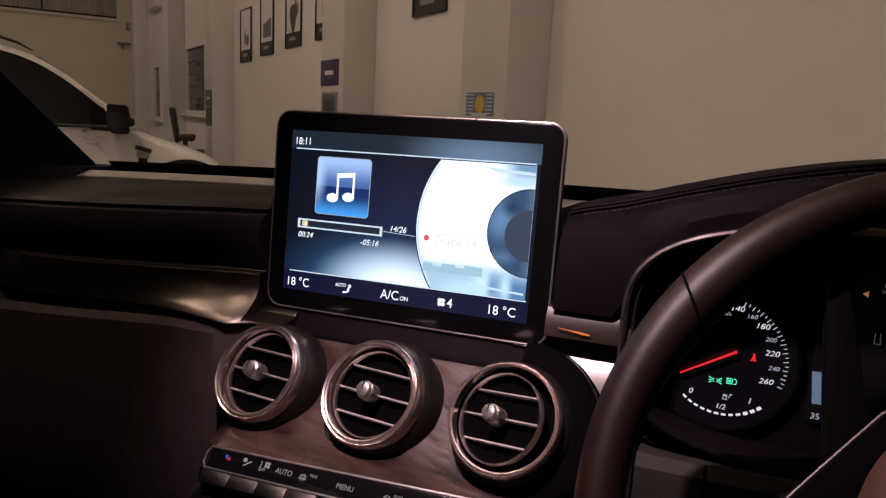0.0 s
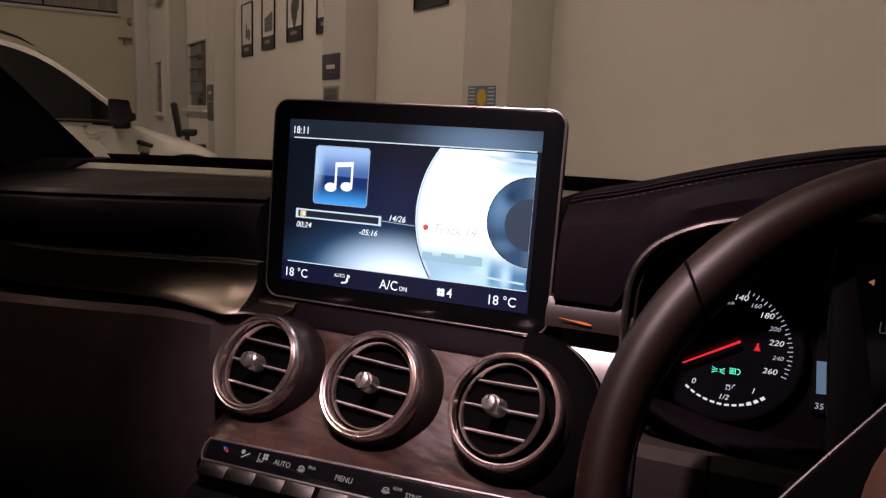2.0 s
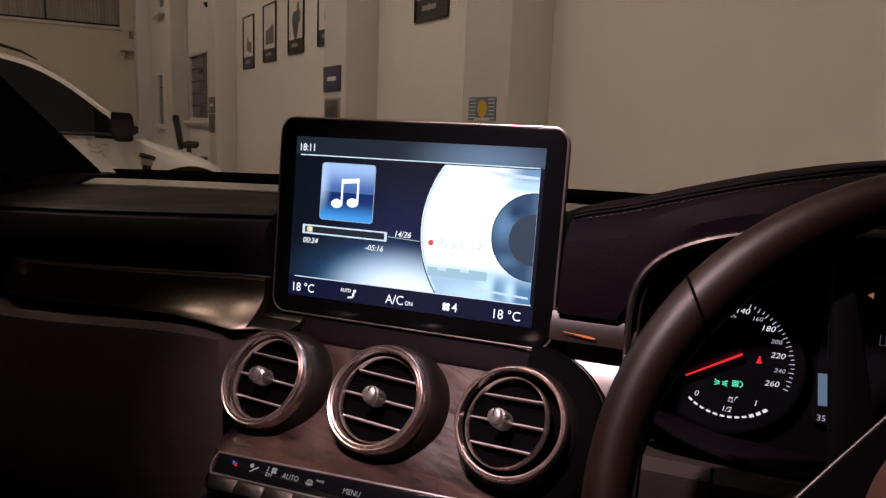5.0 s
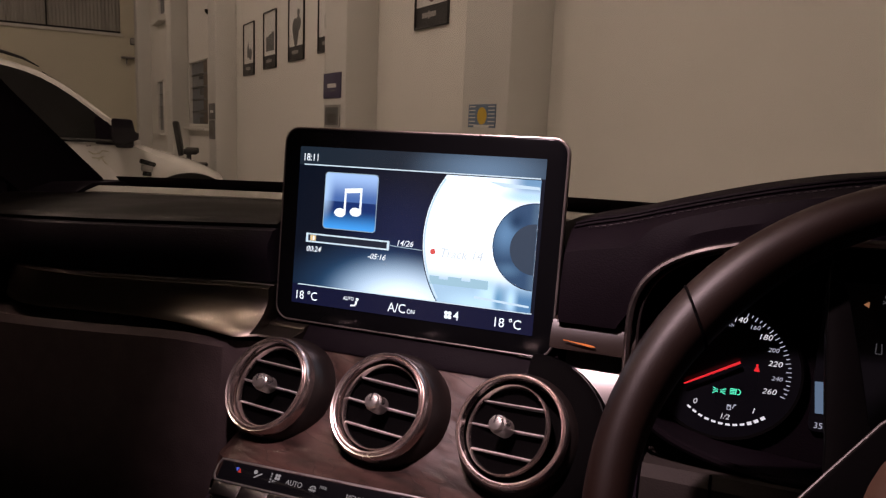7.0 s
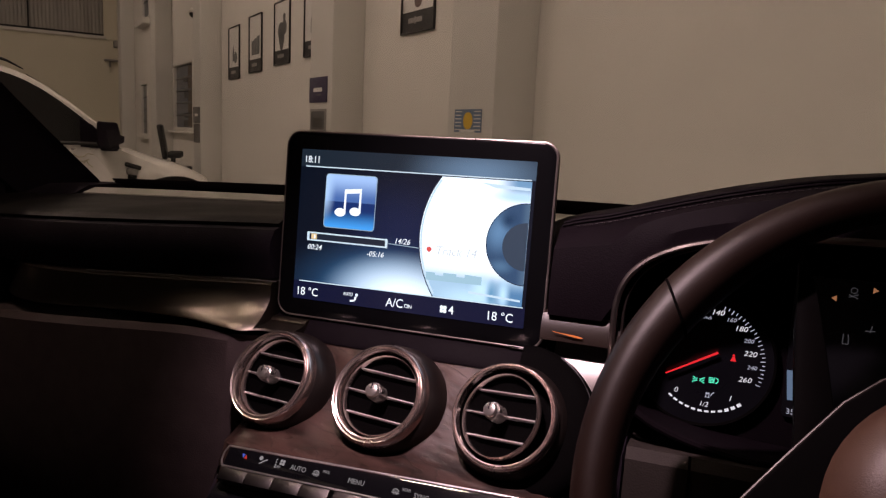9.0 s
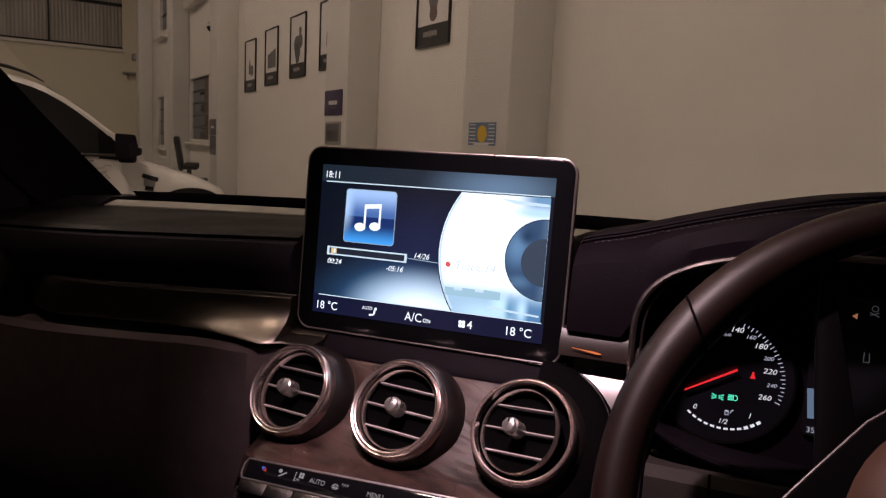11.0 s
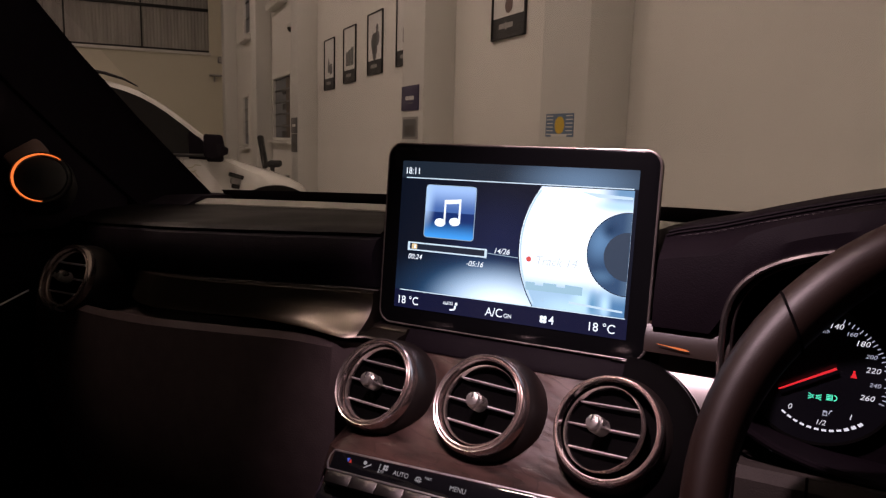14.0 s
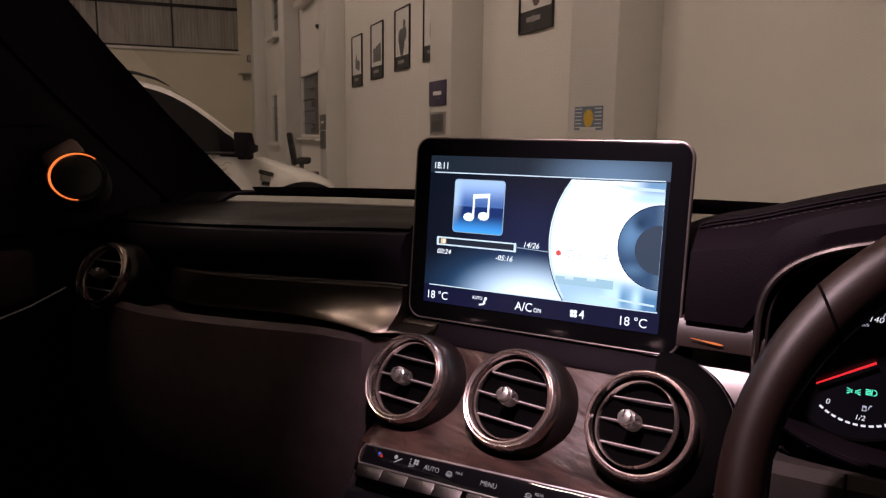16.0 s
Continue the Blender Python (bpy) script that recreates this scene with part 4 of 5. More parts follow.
M["strip_brown"] = material("strip_brown", (0.016, 0.0105, 0.0085), 0.42, 0, 0, 90, 0.2, 0.02, spec=0.3)
M["amber_dim"] = glow("amber_dim", (1.0, 0.22, 0.03), 0.7)
dashboard()


def hood_crest(x):
    return table(x, [(0.03, 0.985), (0.09, 1.006), (0.126, 1.021), (0.159, 1.029), (0.194, 1.039), (0.227, 1.048), (0.258, 1.0555), (0.307, 1.0645), (0.375, 1.070), (0.45, 1.066), (0.55, 1.045), (0.66, 1.005)])


CL_X, CL_Z, CL_W, CL_H, CL_P = 0.375, 0.946, 0.2045, 0.0800, 3.3


def opening(a, k=1.0):
    c, s = math.cos(a), math.sin(a)
    return (CL_X + k * CL_W * math.copysign(abs(c) ** (2 / CL_P), c), CL_Z + k * CL_H * math.copysign(abs(s) ** (2 / CL_P), s))


def cluster_hood():
    t = thing("instrument_hood", "black leather instrument hood with a stitched seam", "instrument hood")
    rows = []
    for x in sorted(spread(0.085, 0.66, 60) + [0.1186, 0.1225]):
        z = hood_crest(x)
        d = min(1, abs(x - CL_X) / CL_W)
        low = CL_Z + CL_H * max(0.0, 1 - d ** CL_P) ** (1 / CL_P) + 0.001 if d < 0.999 else 0.952
        low = max(low, 0.952)
        back = 0.044 * max(0.0, min(1.0, (0.1225 - x) / 0.004))
        rows.append([(x, back, low), (x, -0.018 + back, low + 0.001), (x, -0.018 + back, lerp(low, z, 0.35)), (x, -0.010 + back, lerp(low, z, 0.72)), (x, 0.008 + back, z - 0.0065), (x, 0.030 + 0.8 * back, z - 0.001), (x, 0.055 + 0.4 * back, z),
                     (x, 0.10, z - 0.002), (x, 0.20, lerp(z, 0.99, 0.45)), (x, 0.30, lerp(z, 0.985, 0.85)), (x, 0.30, 0.95), (x, 0.10, 0.96), (x, 0.04, max(low, 0.97))])
    part("hood_cover", loft(rows, closed=True, caps=True), "leather", t)
    # one stitched seam along the crest
    bm = bmesh.new()
    x = 0.135
    while x < 0.60:
        tube([(x, 0.0052, hood_crest(x) - 0.0062), (x + 0.0026, 0.0052, hood_crest(x + 0.0026) - 0.0062)], 0.0004, 5, bm=bm)
        x += 0.0046
    part("stitching", bm, "strap", t, "pale thread stitching")
    for y, dz in ((0.0125, -0.0040), (0.0195, -0.0022)):
        part("seam", tube([(x, y, hood_crest(x) + dz) for x in spread(0.1235, 0.62, 60)], 0.0012, 6), "leather", t)


cluster_hood()


# ---- instrument cluster ----
def cluster():
    t = thing("instrument_cluster", "lit instrument cluster with a red needle and white scale", "instrument cluster")
    n = 72
    rim = [opening(2 * math.pi * k / n) for k in range(n)]
    arch = [opening(radians(a)) for a in range(30, 197, 3)]
    part("bezel_ring", tube([(x, -0.0200, z) for x, z in arch], 0.0023, 8, up=(0, 1, 0)), "bezel_metal", t, "satin metal bezel arch")
    part("inner_arch", tube([(lerp(x, CL_X, 0.03), -0.0165, lerp(z, CL_Z, 0.03)) for x, z in arch], 0.0012, 6, up=(0, 1, 0)), "vent_body", t)
    part("lower_lip", tube([(x, -0.0200, z) for x, z in [opening(radians(a)) for a in range(197, 391, 3)]], 0.0030, 8, up=(0, 1, 0)), "leather", t)
    inner = [opening(2 * math.pi * k / n, 0.985) for k in range(n)]
    back = [opening(2 * math.pi * k / n, 1.06) for k in range(n)]
    part("tunnel", loft([[(x, -0.0185, z) for x, z in inner], [(x, 0.036, z) for x, z in back]], closed=True), "leather", t)
    part("face", flat([(x, z) for x, z in back], 0), "leather", t, m=pose(0, 0.0355, 0, 90, 0, 0))
    plate = part("dial", slab(arc(0.2330, 0.9215, 0.050, 0, 355, 60), -0.004, 0.0), "dial_black", t, "black dial face", m=pose(0, 0.0305, 0, 90, 0, 0))
    part("dial_ring", lathe([(0.0500, 0.0), (0.0515, 0.002), (0.053, 0.0), (0.0525, -0.004)], 60), "void", plate, m=pose(0.2330, 0.9215, 0.0))
    cx, cz, r = 0.2318, 0.9213, 0.0452
    a = 72
    k = 0
    while a >= -20.5:
        long = k % 2 == 0
        p, q = radians(a), (0.0034 if long else 0.0022)
        part("tick", flat(bar(cx + (r - q) * math.cos(p), cz + (r - q) * math.sin(p), cx + r * math.cos(p), cz + r * math.sin(p), 0.00062), 0.0004), "dim_text", plate, smooth=False)
        a -= 4.1
        k += 1
    for text, ang, rr, size in (("140", 77, 0.0390, 0.0056), ("160", 61, 0.0384, 0.0043), ("180", 47, 0.0380, 0.0056), ("200", 31, 0.0374, 0.0043), ("220", 16, 0.0354, 0.0056), ("240", -1, 0.0362, 0.0043), ("260", -18, 0.0340, 0.0056)):
        x, z = cx + rr * math.cos(radians(ang)), cz + rr * math.sin(radians(ang))
        writing("numeral", text, size, "white_text" if size > 0.005 else "dim_text", plate, x, z - size * 0.35, 0.0004, "CENTER", 0.2, width=1.1)
    writing("unit", "km/h", 0.0034, "dim_text", plate, 0.2335, 0.9535, 0.0004, "CENTER", 0.2)
    part("needle", slab([(0.2080, 0.9086), (0.2085, 0.9079), (0.2440, 0.9288), (0.2434, 0.9302)], 0.003, 0.0042), "needle", plate, "glowing red needle")
    for k in range(12):
        a0 = -90 - 43 + 86 * k / 12
        w = 0.0016 if k < 9 else 0.0024
        part("fuel_segment", flat(band(0.2376, 0.9204, 0.0387 - w / 2, 0.0387 + w / 2, a0 + 1.2, a0 + 5.8, 4), 0.0004), "white_text", plate, smooth=False)
    writing("numeral", "0", 0.0058, "white_text", plate, 0.2165, 0.8935, 0.0004, "CENTER", 0.2)
    writing("numeral", "1", 0.0058, "white_text", plate, 0.2555, 0.8930, 0.0004, "CENTER", 0.2)
    writing("numeral", "1/2", 0.0054, "white_text", plate, 0.2372, 0.8855, 0.0004, "CENTER", 0.2)
    fuel = flat(rounded(0.0026, 0.0014, 0.0004), 0.0004)
    for p in (bar(-0.0011, -0.0030, -0.0011, 0.0006, 0.0005), bar(0.0011, -0.0030, 0.0011, 0.0006, 0.0005), bar(-0.0017, -0.0030, 0.0017, -0.0030, 0.0005)):
        flat(p, 0.0004, fuel)
    flat([(0.0048, 0.0010), (0.0036, 0.0018), (0.0036, 0.0002)], 0.0004, fuel)
    flat([(x + 0.0024, y) for x, y in bar(0, -0.0018, 0.0010, 0.0012, 0.0006)], 0.0004, fuel)
    part("fuel_symbol", fuel, "dim_text", plate, smooth=False, m=pose(0.2395, 0.8960, 0))
    # warning lamp: belted figure reduced to a plain triangle mark
    bm = flat([(-0.0024, -0.0030), (0.0024, -0.0030), (0.0008, 0.0014), (-0.0008, 0.0014)], 0.0004)
    flat(arc(0, 0.0024, 0.0010, 0, 330, 10), 0.0004, bm)
    part("warning_lamp", bm, "needle", plate, "red belt warning lamp", smooth=False, m=pose(0.2548, 0.9262, 0) @ Matrix.Scale(0.85, 4))
    # side-light and dipped-beam lamps
    bm = bmesh.new()
    for side in (-1, 1):
        flat(band(side * 0.0004, 0, 0.0009, 0.0014, 90 - side * 90 - 80, 90 - side * 90 + 80, 8), 0.0004, bm)
        for k in (-1, 0, 1):
            flat(bar(side * (0.0022 - 0.0004 * abs(k)), k * 0.0008, side * 0.0043, k * 0.0021, 0.0006), 0.0004, bm)
    part("side_light_lamp", bm, "green", plate, "green side-light lamp", smooth=False, m=pose(0.2320, 0.9058, 0))
    bm = flat(band(0.0004, 0, 0.0017, 0.0023, -90, 90, 12), 0.0004)
    flat(bar(-0.0006, -0.0022, -0.0006, 0.0022, 0.0007), 0.0004, bm)
    for k in range(4):
        flat(bar(-0.0044, 0.0018 - k * 0.0012, -0.0013, 0.0018 - k * 0.0012, 0.0007), 0.0004, bm)
    part("dipped_beam_lamp", bm, "green", plate, "green dipped-beam lamp", smooth=False, m=pose(0.2436, 0.9068, 0))
    # middle display and second dial
    mid = part("middle_display", slab([(x + 0.330, z + 0.940) for x, z in rounded(0.078, 0.106, 0.004)], -0.003, 0.0), "dial_black", t, m=pose(0, 0.0320, 0, 90, 0, 0))
    # symbols that are off, given a weak emission so they show grey
    for cx, cz, shape in ((0.3276, 0.9839, 0), (0.3265, 0.9502, 1), (0.3406, 0.9582, 2)):
        bm = bmesh.new()
        if shape == 0:
            loft([[(cx + r * math.cos(a), cz + 0.002 + r * math.sin(a), 0.0006) for a in [math.pi * k / 8 for k in range(16)]] for r in (0.0018, 0.0022)], closed=True, bm=bm)
            flat(bar(cx - 0.003, cz - 0.003, cx + 0.003, cz - 0.0005, 0.0005), 0.0006, bm)
            flat(bar(cx - 0.003, cz - 0.001, cx + 0.003, cz - 0.0035, 0.0005), 0.0006, bm)
        elif shape == 1:
            flat(bar(cx - 0.002, cz + 0.004, cx - 0.002, cz - 0.003, 0.0006), 0.0006, bm)
            flat(bar(cx + 0.001, cz + 0.004, cx + 0.0018, cz - 0.003, 0.0006), 0.0006, bm)
            flat(bar(cx - 0.002, cz - 0.003, cx + 0.0018, cz - 0.003, 0.0006), 0.0006, bm)
        else:
            flat(bar(cx - 0.003, cz, cx + 0.003, cz + 0.0004, 0.0006), 0.0006, bm)
            flat(bar(cx, cz - 0.001, cx + 0.001, cz + 0.004, 0.0006), 0.0006, bm)
        part("tell_tale", bm, "faint_text", mid, "grey tell-tale, not switched on, with a faint glow added", smooth=False)
    part("gauge_bar", flat([(0.2940, 0.9000), (0.3050, 0.9005), (0.3030, 0.9232), (0.2915, 0.9225)], 0.0006), "gauge_blue", mid, "pale blue bar on the display", smooth=False)
    writing("numeral", "35", 0.0060, "faint_number", mid, 0.2940, 0.8895, 0.0006)
    for x, sgn in ((0.2080, -1), (0.2128, 1)):
        bm = loft([[(x + r * math.cos(a), 0.8617 + r * math.sin(a), 0.0065) for a in [math.pi * k / 6 for k in range(12)]] for r in (0.0012, 0.0017)], closed=True)
        flat([(x + sgn * 0.0030, 0.8617), (x + sgn * 0.0016, 0.8632), (x + sgn * 0.0016, 0.8602)], 0.0065, bm)
        part("tell_tale", bm, "faint_text", mid, "grey tell-tale, not switched on, with a faint glow added", smooth=False)
    dial2 = part("dial", slab(arc(0.425, 0.9215, 0.050, 0, 355, 60), -0.004, 0.0), "dial_black", t, m=pose(0, 0.0305, 0, 90, 0, 0))
    part("dial_ring", lathe([(0.0500, 0.0), (0.0515, 0.002), (0.053, 0.0), (0.0525, -0.004)], 60), "black", dial2, m=pose(0.425, 0.9215, 0.0))
    for x, zc, s in ((0.3161, 0.9793, -1), (0.3403, 0.9874, 1)):
        part("turn_arrow", flat([(x + s * 0.0022, zc), (x - s * 0.0012, zc + 0.0022), (x - s * 0.0012, zc - 0.0022)], 0.0008), "amber_faint", mid, smooth=False)


M["bezel_metal"] = material("bezel_metal", (0.42, 0.36, 0.34), 0.30, 1.0, 0, 200, 0.06, 0)
M["dial_black"] = material("dial_black", (0.004, 0.004, 0.006), 0.35, 0, 0, 60, 0.1, 0)
M["gauge_blue"] = glow("gauge_blue", (0.26, 0.42, 0.62), 0.36)
M["faint_number"] = glow("faint_number", (0.8, 0.85, 1.0), 0.45)
M["amber_faint"] = glow("amber_faint", (0.8, 0.35, 0.15), 0.35)
cluster()


# ---- steering wheel ----
M["toggle_metal"] = material("toggle_metal", (0.048, 0.044, 0.043), 0.40, 1.0, 0, 150, 0.08, 0.02)


# brighter copy of the wheel leather: lamplight on the hub is in the colour
M["hub_lit_leather"] = leather("hub_lit_leather", (0.048, 0.025, 0.016), 0.5, 1100, 0.3, 0.15)
M["paddle_black"] = material("paddle_black", (0.0016, 0.0013, 0.0014), 0.40, 0, 0, 120, 0.1, 0, spec=0.06)
M["spoke_edge"] = material("spoke_edge", (0.030, 0.024, 0.022), 0.45, 0.3, 0, 150, 0.08, 0.02)


def steering_wheel():
    t = thing("steering_wheel", "black leather steering wheel with silver-edged spokes", "steering wheel", pose(0.3685, -0.1310, 0.8919, 60.8, 0, 0))
    R, r, n = 0.1901, 0.0128, 96
    rows = []
    for k in range(n):
        a = 2 * math.pi * k / n
        # thumb swellings at ten and two
        f = math.exp(-((math.degrees(a) - 140) / 24) ** 2) + math.exp(-((math.degrees(a) - 40) / 24) ** 2)
        q, c = r + 0.0030 * f, R - 0.0030 * f
        rows.append([((c + q * math.cos(b)) * math.cos(a), (c + q * math.cos(b)) * math.sin(a), 1.08 * q * math.sin(b)) for b in [2 * math.pi * j / 20 for j in range(20)]])
    part("rim", loft(rows, closed=True, ring=True), "rim", t)
    for mid_angle, skew in ((146.5, -3), (33.5, 3)):
        ring = []
        for b in [2 * math.pi * j / 24 for j in range(24)]:
            a = radians(mid_angle + skew * math.cos(b))
            f = math.exp(-((mid_angle - (140 if mid_angle > 90 else 40)) / 24) ** 2)
            q, c = r + 0.0030 * f, R - 0.0030 * f
            ring.append(((c + q * math.cos(b)) * math.cos(a), (c + q * math.cos(b)) * math.sin(a), 1.08 * q * math.sin(b)))
        part("rim_seam", tube(ring, 0.0009, 6, ring=True, up=(-math.sin(radians(mid_angle)), math.cos(radians(mid_angle)), 0)), "void", t)
    # gear paddles behind the rim
    for sgn in (-1, 1):
        paddle = [(0.0610, 0.020), (0.0640, 0.060), (0.0700, 0.100), (0.0765, 0.135), (0.0825, 0.153), (0.0848, 0.1545), (0.0866, 0.150), (0.0870, 0.106), (0.0860, 0.077), (0.0848, 0.050), (0.0850, 0.020)]
        part("gear_paddle", slab([(sgn * x, y) for x, y in paddle], -0.026, -0.020, 0.0015), "paddle_black", t, "slim satin black gear paddle")
    part("hub", lathe([(0.001, 0.046), (0.036, 0.044), (0.058, 0.038), (0.071, 0.027), (0.0765, 0.014), (0.075, -0.02), (0.001, -0.02)], 48), "hub_lit_leather", t, "domed leather airbag cover")
    # spoke plate behind the hub, with a silver line along its upper edge
    edge = [(-0.180, -0.036), (-0.145, -0.028), (-0.1250, -0.016), (-0.1115, 0.001), (-0.1002, 0.0156), (-0.0907, 0.0277), (-0.0814, 0.0392), (-0.0656, 0.0587), (-0.048, 0.0735), (-0.026, 0.084), (0.0, 0.088)]
    edge = edge + [(-x, y) for x, y in edge[-2::-1]]
    lower = [(0.180, -0.075), (0.10, -0.078), (0.05, -0.085), (-0.05, -0.085), (-0.10, -0.078), (-0.180, -0.075)]
    sp = part("spoke", slab(edge[::-1] + lower[::-1], -0.004, 0.014, 0.003), "void", t, "black spoke plate")
    part("silver_line", tube([(x, y, 0.0125) for x, y in edge], 0.0009, 8), "spoke_edge", sp, "dim metal edge line")
    for sgn in (-1, 1):
        part("button_pad", box((sgn * 0.118, -0.052, 0.015), (0.045, 0.026, 0.006), bevel=0.003), "gloss", sp)
    rows = [[(x * w, y, z - 0.008) for x, z in ((-1, 0), (1, 0))] + [(x * w, y, z) for x, z in ((1, 0), (-1, 0))] for w, y, z in ((0.03, -0.05, 0.008), (0.024, -0.10, 0.004), (0.026, -0.172, 0.0))]
    part("spoke", loft(rows, closed=True, caps=True), "silver", t)
    part("column", lathe([(0.045, -0.03), (0.055, -0.06), (0.060, -0.16), (0.001, -0.16)], 32), "black", t)


steering_wheel()


def column_cover():
    t = thing("column_cover", "grey plastic steering column shroud", "column cover")
    bm = box((0.362, -0.030, 0.815), (0.150, 0.09, 0.09), m=pose(0, 0, 0, -30, 0, 0), bevel=0.02, seg=3)
    part("shell", bm, "skin_olive", t)


column_cover()


# ---- centre console, vents and controls ----
def console():
    t = thing("centre_console", "dark open-pored wood console face", "console")
    prof = [(0.02, 0.930), (-0.005, 0.917), (-0.027, 0.893), (-0.051, 0.865), (-0.073, 0.8475), (-0.089, 0.8420), (-0.098, 0.839), (-0.100, 0.834), (-0.112, 0.812), (0.03, 0.80)]
    low = [(-0.098, 0.820), (-0.122, 0.806), (-0.150, 0.785), (-0.19, 0.74), (-0.20, 0.55), (0.05, 0.55), (0.05, 0.80)]
    for name, pf, mat, label in (("face", prof, "wood", "dark open-pored wood face"), ("lower_console", low, "gloss", "gloss black lower console")):
        rows = []
        for x in spread(-0.116 if name == "face" else -0.102, 0.160, 26):
            e = max(0, x - 0.127, (-0.092 - x) * 1.4 if name == "face" else 0) / 0.033
            rows.append([(x, y + (0.016 * e * e if y < 0.02 else 0), z - 0.006 * e * e) for y, z in pf])
        part(name, loft(rows, closed=True, caps=True), mat, t, label)
    rows = [[(x, 0.012, 0.9285), (x, -0.0058, 0.9185), (x, -0.0175, 0.9072), (x, -0.0185, 0.9040), (x, -0.010, 0.9040), (x, 0.012, 0.920)] for x in spread(-0.118, 0.128, 12)]
    part("shelf_front", loft(rows, closed=True, caps=True), "leather", t, "black padded edge over the wood")
    part("bridge", box((0, 0.030, 0.935), (0.235, 0.045, 0.05), bevel=0.012), "black", t, "black shelf under the display")
    for x in (-0.1035, 0.1635):
        rows = [[(x - 0.004, y, z), (x + 0.004, y, z)] for y, z in ((0.02, 0.90), (-0.02, 0.885), (-0.05, 0.855), (-0.085, 0.835), (-0.125, 0.79), (-0.15, 0.70), (-0.15, 0.58))]
        back = [[(p[0], 0.04, p[2]) for p in r] for r in rows]
        part("side_cheek", loft([a + b[::-1] for a, b in zip(rows, back)], closed=True, caps=True), "skin_dark", t)


console()


def air_vent(m, turn, k=1.0, swivel=0.0, mat="satin", ro=0.0388, ri=0.0322, shift=0.0):
    t = thing("air_vent", "round air vent with satin metal ring, slats and knob", "air vent", m @ Matrix.Diagonal((k, k, k, 1)), "round dashboard vents")
    w = ro - ri
    prof = [(0.0, -0.007), (0.03, -0.001), (0.10, 0.0006), (0.26, 0.0010), (0.36, -0.0002), (0.42, -0.0010), (0.50, 0.0), (0.68, 0.0006), (0.86, -0.0010), (0.97, -0.0042), (1.0, -0.009)]
    part("ring", lathe([(ri + w * f, z) for f, z in prof], 72), mat, t, "satin aluminium outer ring")
    part("body", lathe([(ro - 0.0001, -0.0085), (ro + 0.0026, -0.012), (ro + 0.0058, -0.024), (ro + 0.0072, -0.055)], 64), "vent_body", t, "dark tapering vent body")
    # shallow cup and core; the dark of a deep duct is in their colour
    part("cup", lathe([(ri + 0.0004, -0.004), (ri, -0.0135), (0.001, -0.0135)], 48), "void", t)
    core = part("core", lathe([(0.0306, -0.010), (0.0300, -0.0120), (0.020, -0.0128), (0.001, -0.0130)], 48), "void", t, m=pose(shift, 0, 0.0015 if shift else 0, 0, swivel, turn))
    part("inner_ring", lathe([(0.0300, -0.009), (0.0303, -0.0052), (0.0310, -0.0042), (0.0317, -0.0054), (0.0317, -0.010)], 64), mat, core, "thin bright inner ring")
    for v, half in ((0.0172, 0.0240), (0.0, 0.0292), (-0.0168, 0.0242)):
        sl = loft([[(x, v - 0.0007, -0.0072), (x, v - 0.0003, -0.0065), (x, v + 0.0003, -0.0065), (x, v + 0.0008, -0.0078), (x, v + 0.0009, -0.0125), (x, v - 0.0007, -0.0125)] for x in spread(-half, half, 8)], closed=True, caps=True)
        part("slat", sl, "slat_metal", core)
    kn = [(0.0008, 0.0136), (0.0035, 0.0134), (0.0060, 0.0124), (0.0067, 0.0112), (0.0069, 0.0092), (0.0066, 0.0086), (0.0076, 0.0078), (0.0079, 0.003), (0.0079, -0.006), (0.006, -0.0085), (0.001, -0.009)]
    knob = part("knob", lathe([(a * 0.80, d * (0.72 if d > 0 else 1.0)) for a, d in kn], 32), "knob_metal", core, "knurled satin metal knob")
    bm = bmesh.new()
    for j in range(28):
        a = 2 * math.pi * j / 28
        box((0.0062 * math.cos(a), 0.0062 * math.sin(a), 0.0012), (0.0006, 0.0006, 0.0075), m=pose(0, 0, 0, 0, 0, math.degrees(a)), bm=bm)
    part("knurling", bm, "knob_metal", knob, smooth=False)
    part("knob_slot", box((0, 0.0028, 0.00968), (0.0007, 0.0045, 0.0006)), "matte", knob)
    part("pivot", box((0, 0, -0.012), (0.006, 0.006, 0.009), bevel=0.001), "matte", core)
    return t


M["knob_metal"] = material("knob_metal", (0.60, 0.56, 0.53), 0.30, 0.9, 0, 200, 0.08, 0.03, 900)
M["slat_metal"] = material("slat_metal", (0.66, 0.62, 0.61), 0.40, 0.7, 0, 150, 0.05, 0)
air_vent(pose(-0.0885, -0.0620, 0.8858, 57, 0, -8), 0, ro=0.0384, ri=0.0318, swivel=-4)
air_vent(pose(0.0062, -0.0620, 0.8868, 56, 0, -8), 0, ro=0.0396, ri=0.0330)
v = air_vent(pose(0.1057, -0.0669, 0.8896, 55.6, 0, -6), 0, 0.975, swivel=-14, ro=0.0397, ri=0.0350, shift=-0.0052)
wing = [[(r * math.cos(radians(a)), r * math.sin(radians(a)), d) for r, d in ((0.0430, -0.016), (0.0540, -0.0165), (0.0605, -0.021), (0.0632, -0.027), (0.064, -0.060))] for a in range(-78, 96, 4)]
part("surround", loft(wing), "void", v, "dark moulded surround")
part("surround_line", tube([(0.0614 * math.cos(radians(a)), 0.0612 * math.sin(radians(a)), -0.0208) for a in range(-30, 70, 5)], 0.0006, 6), "chrome", v)
air_vent(pose(-0.5542, -0.0083, 0.9127, 64, 0, 1.5), 0, 1.05)


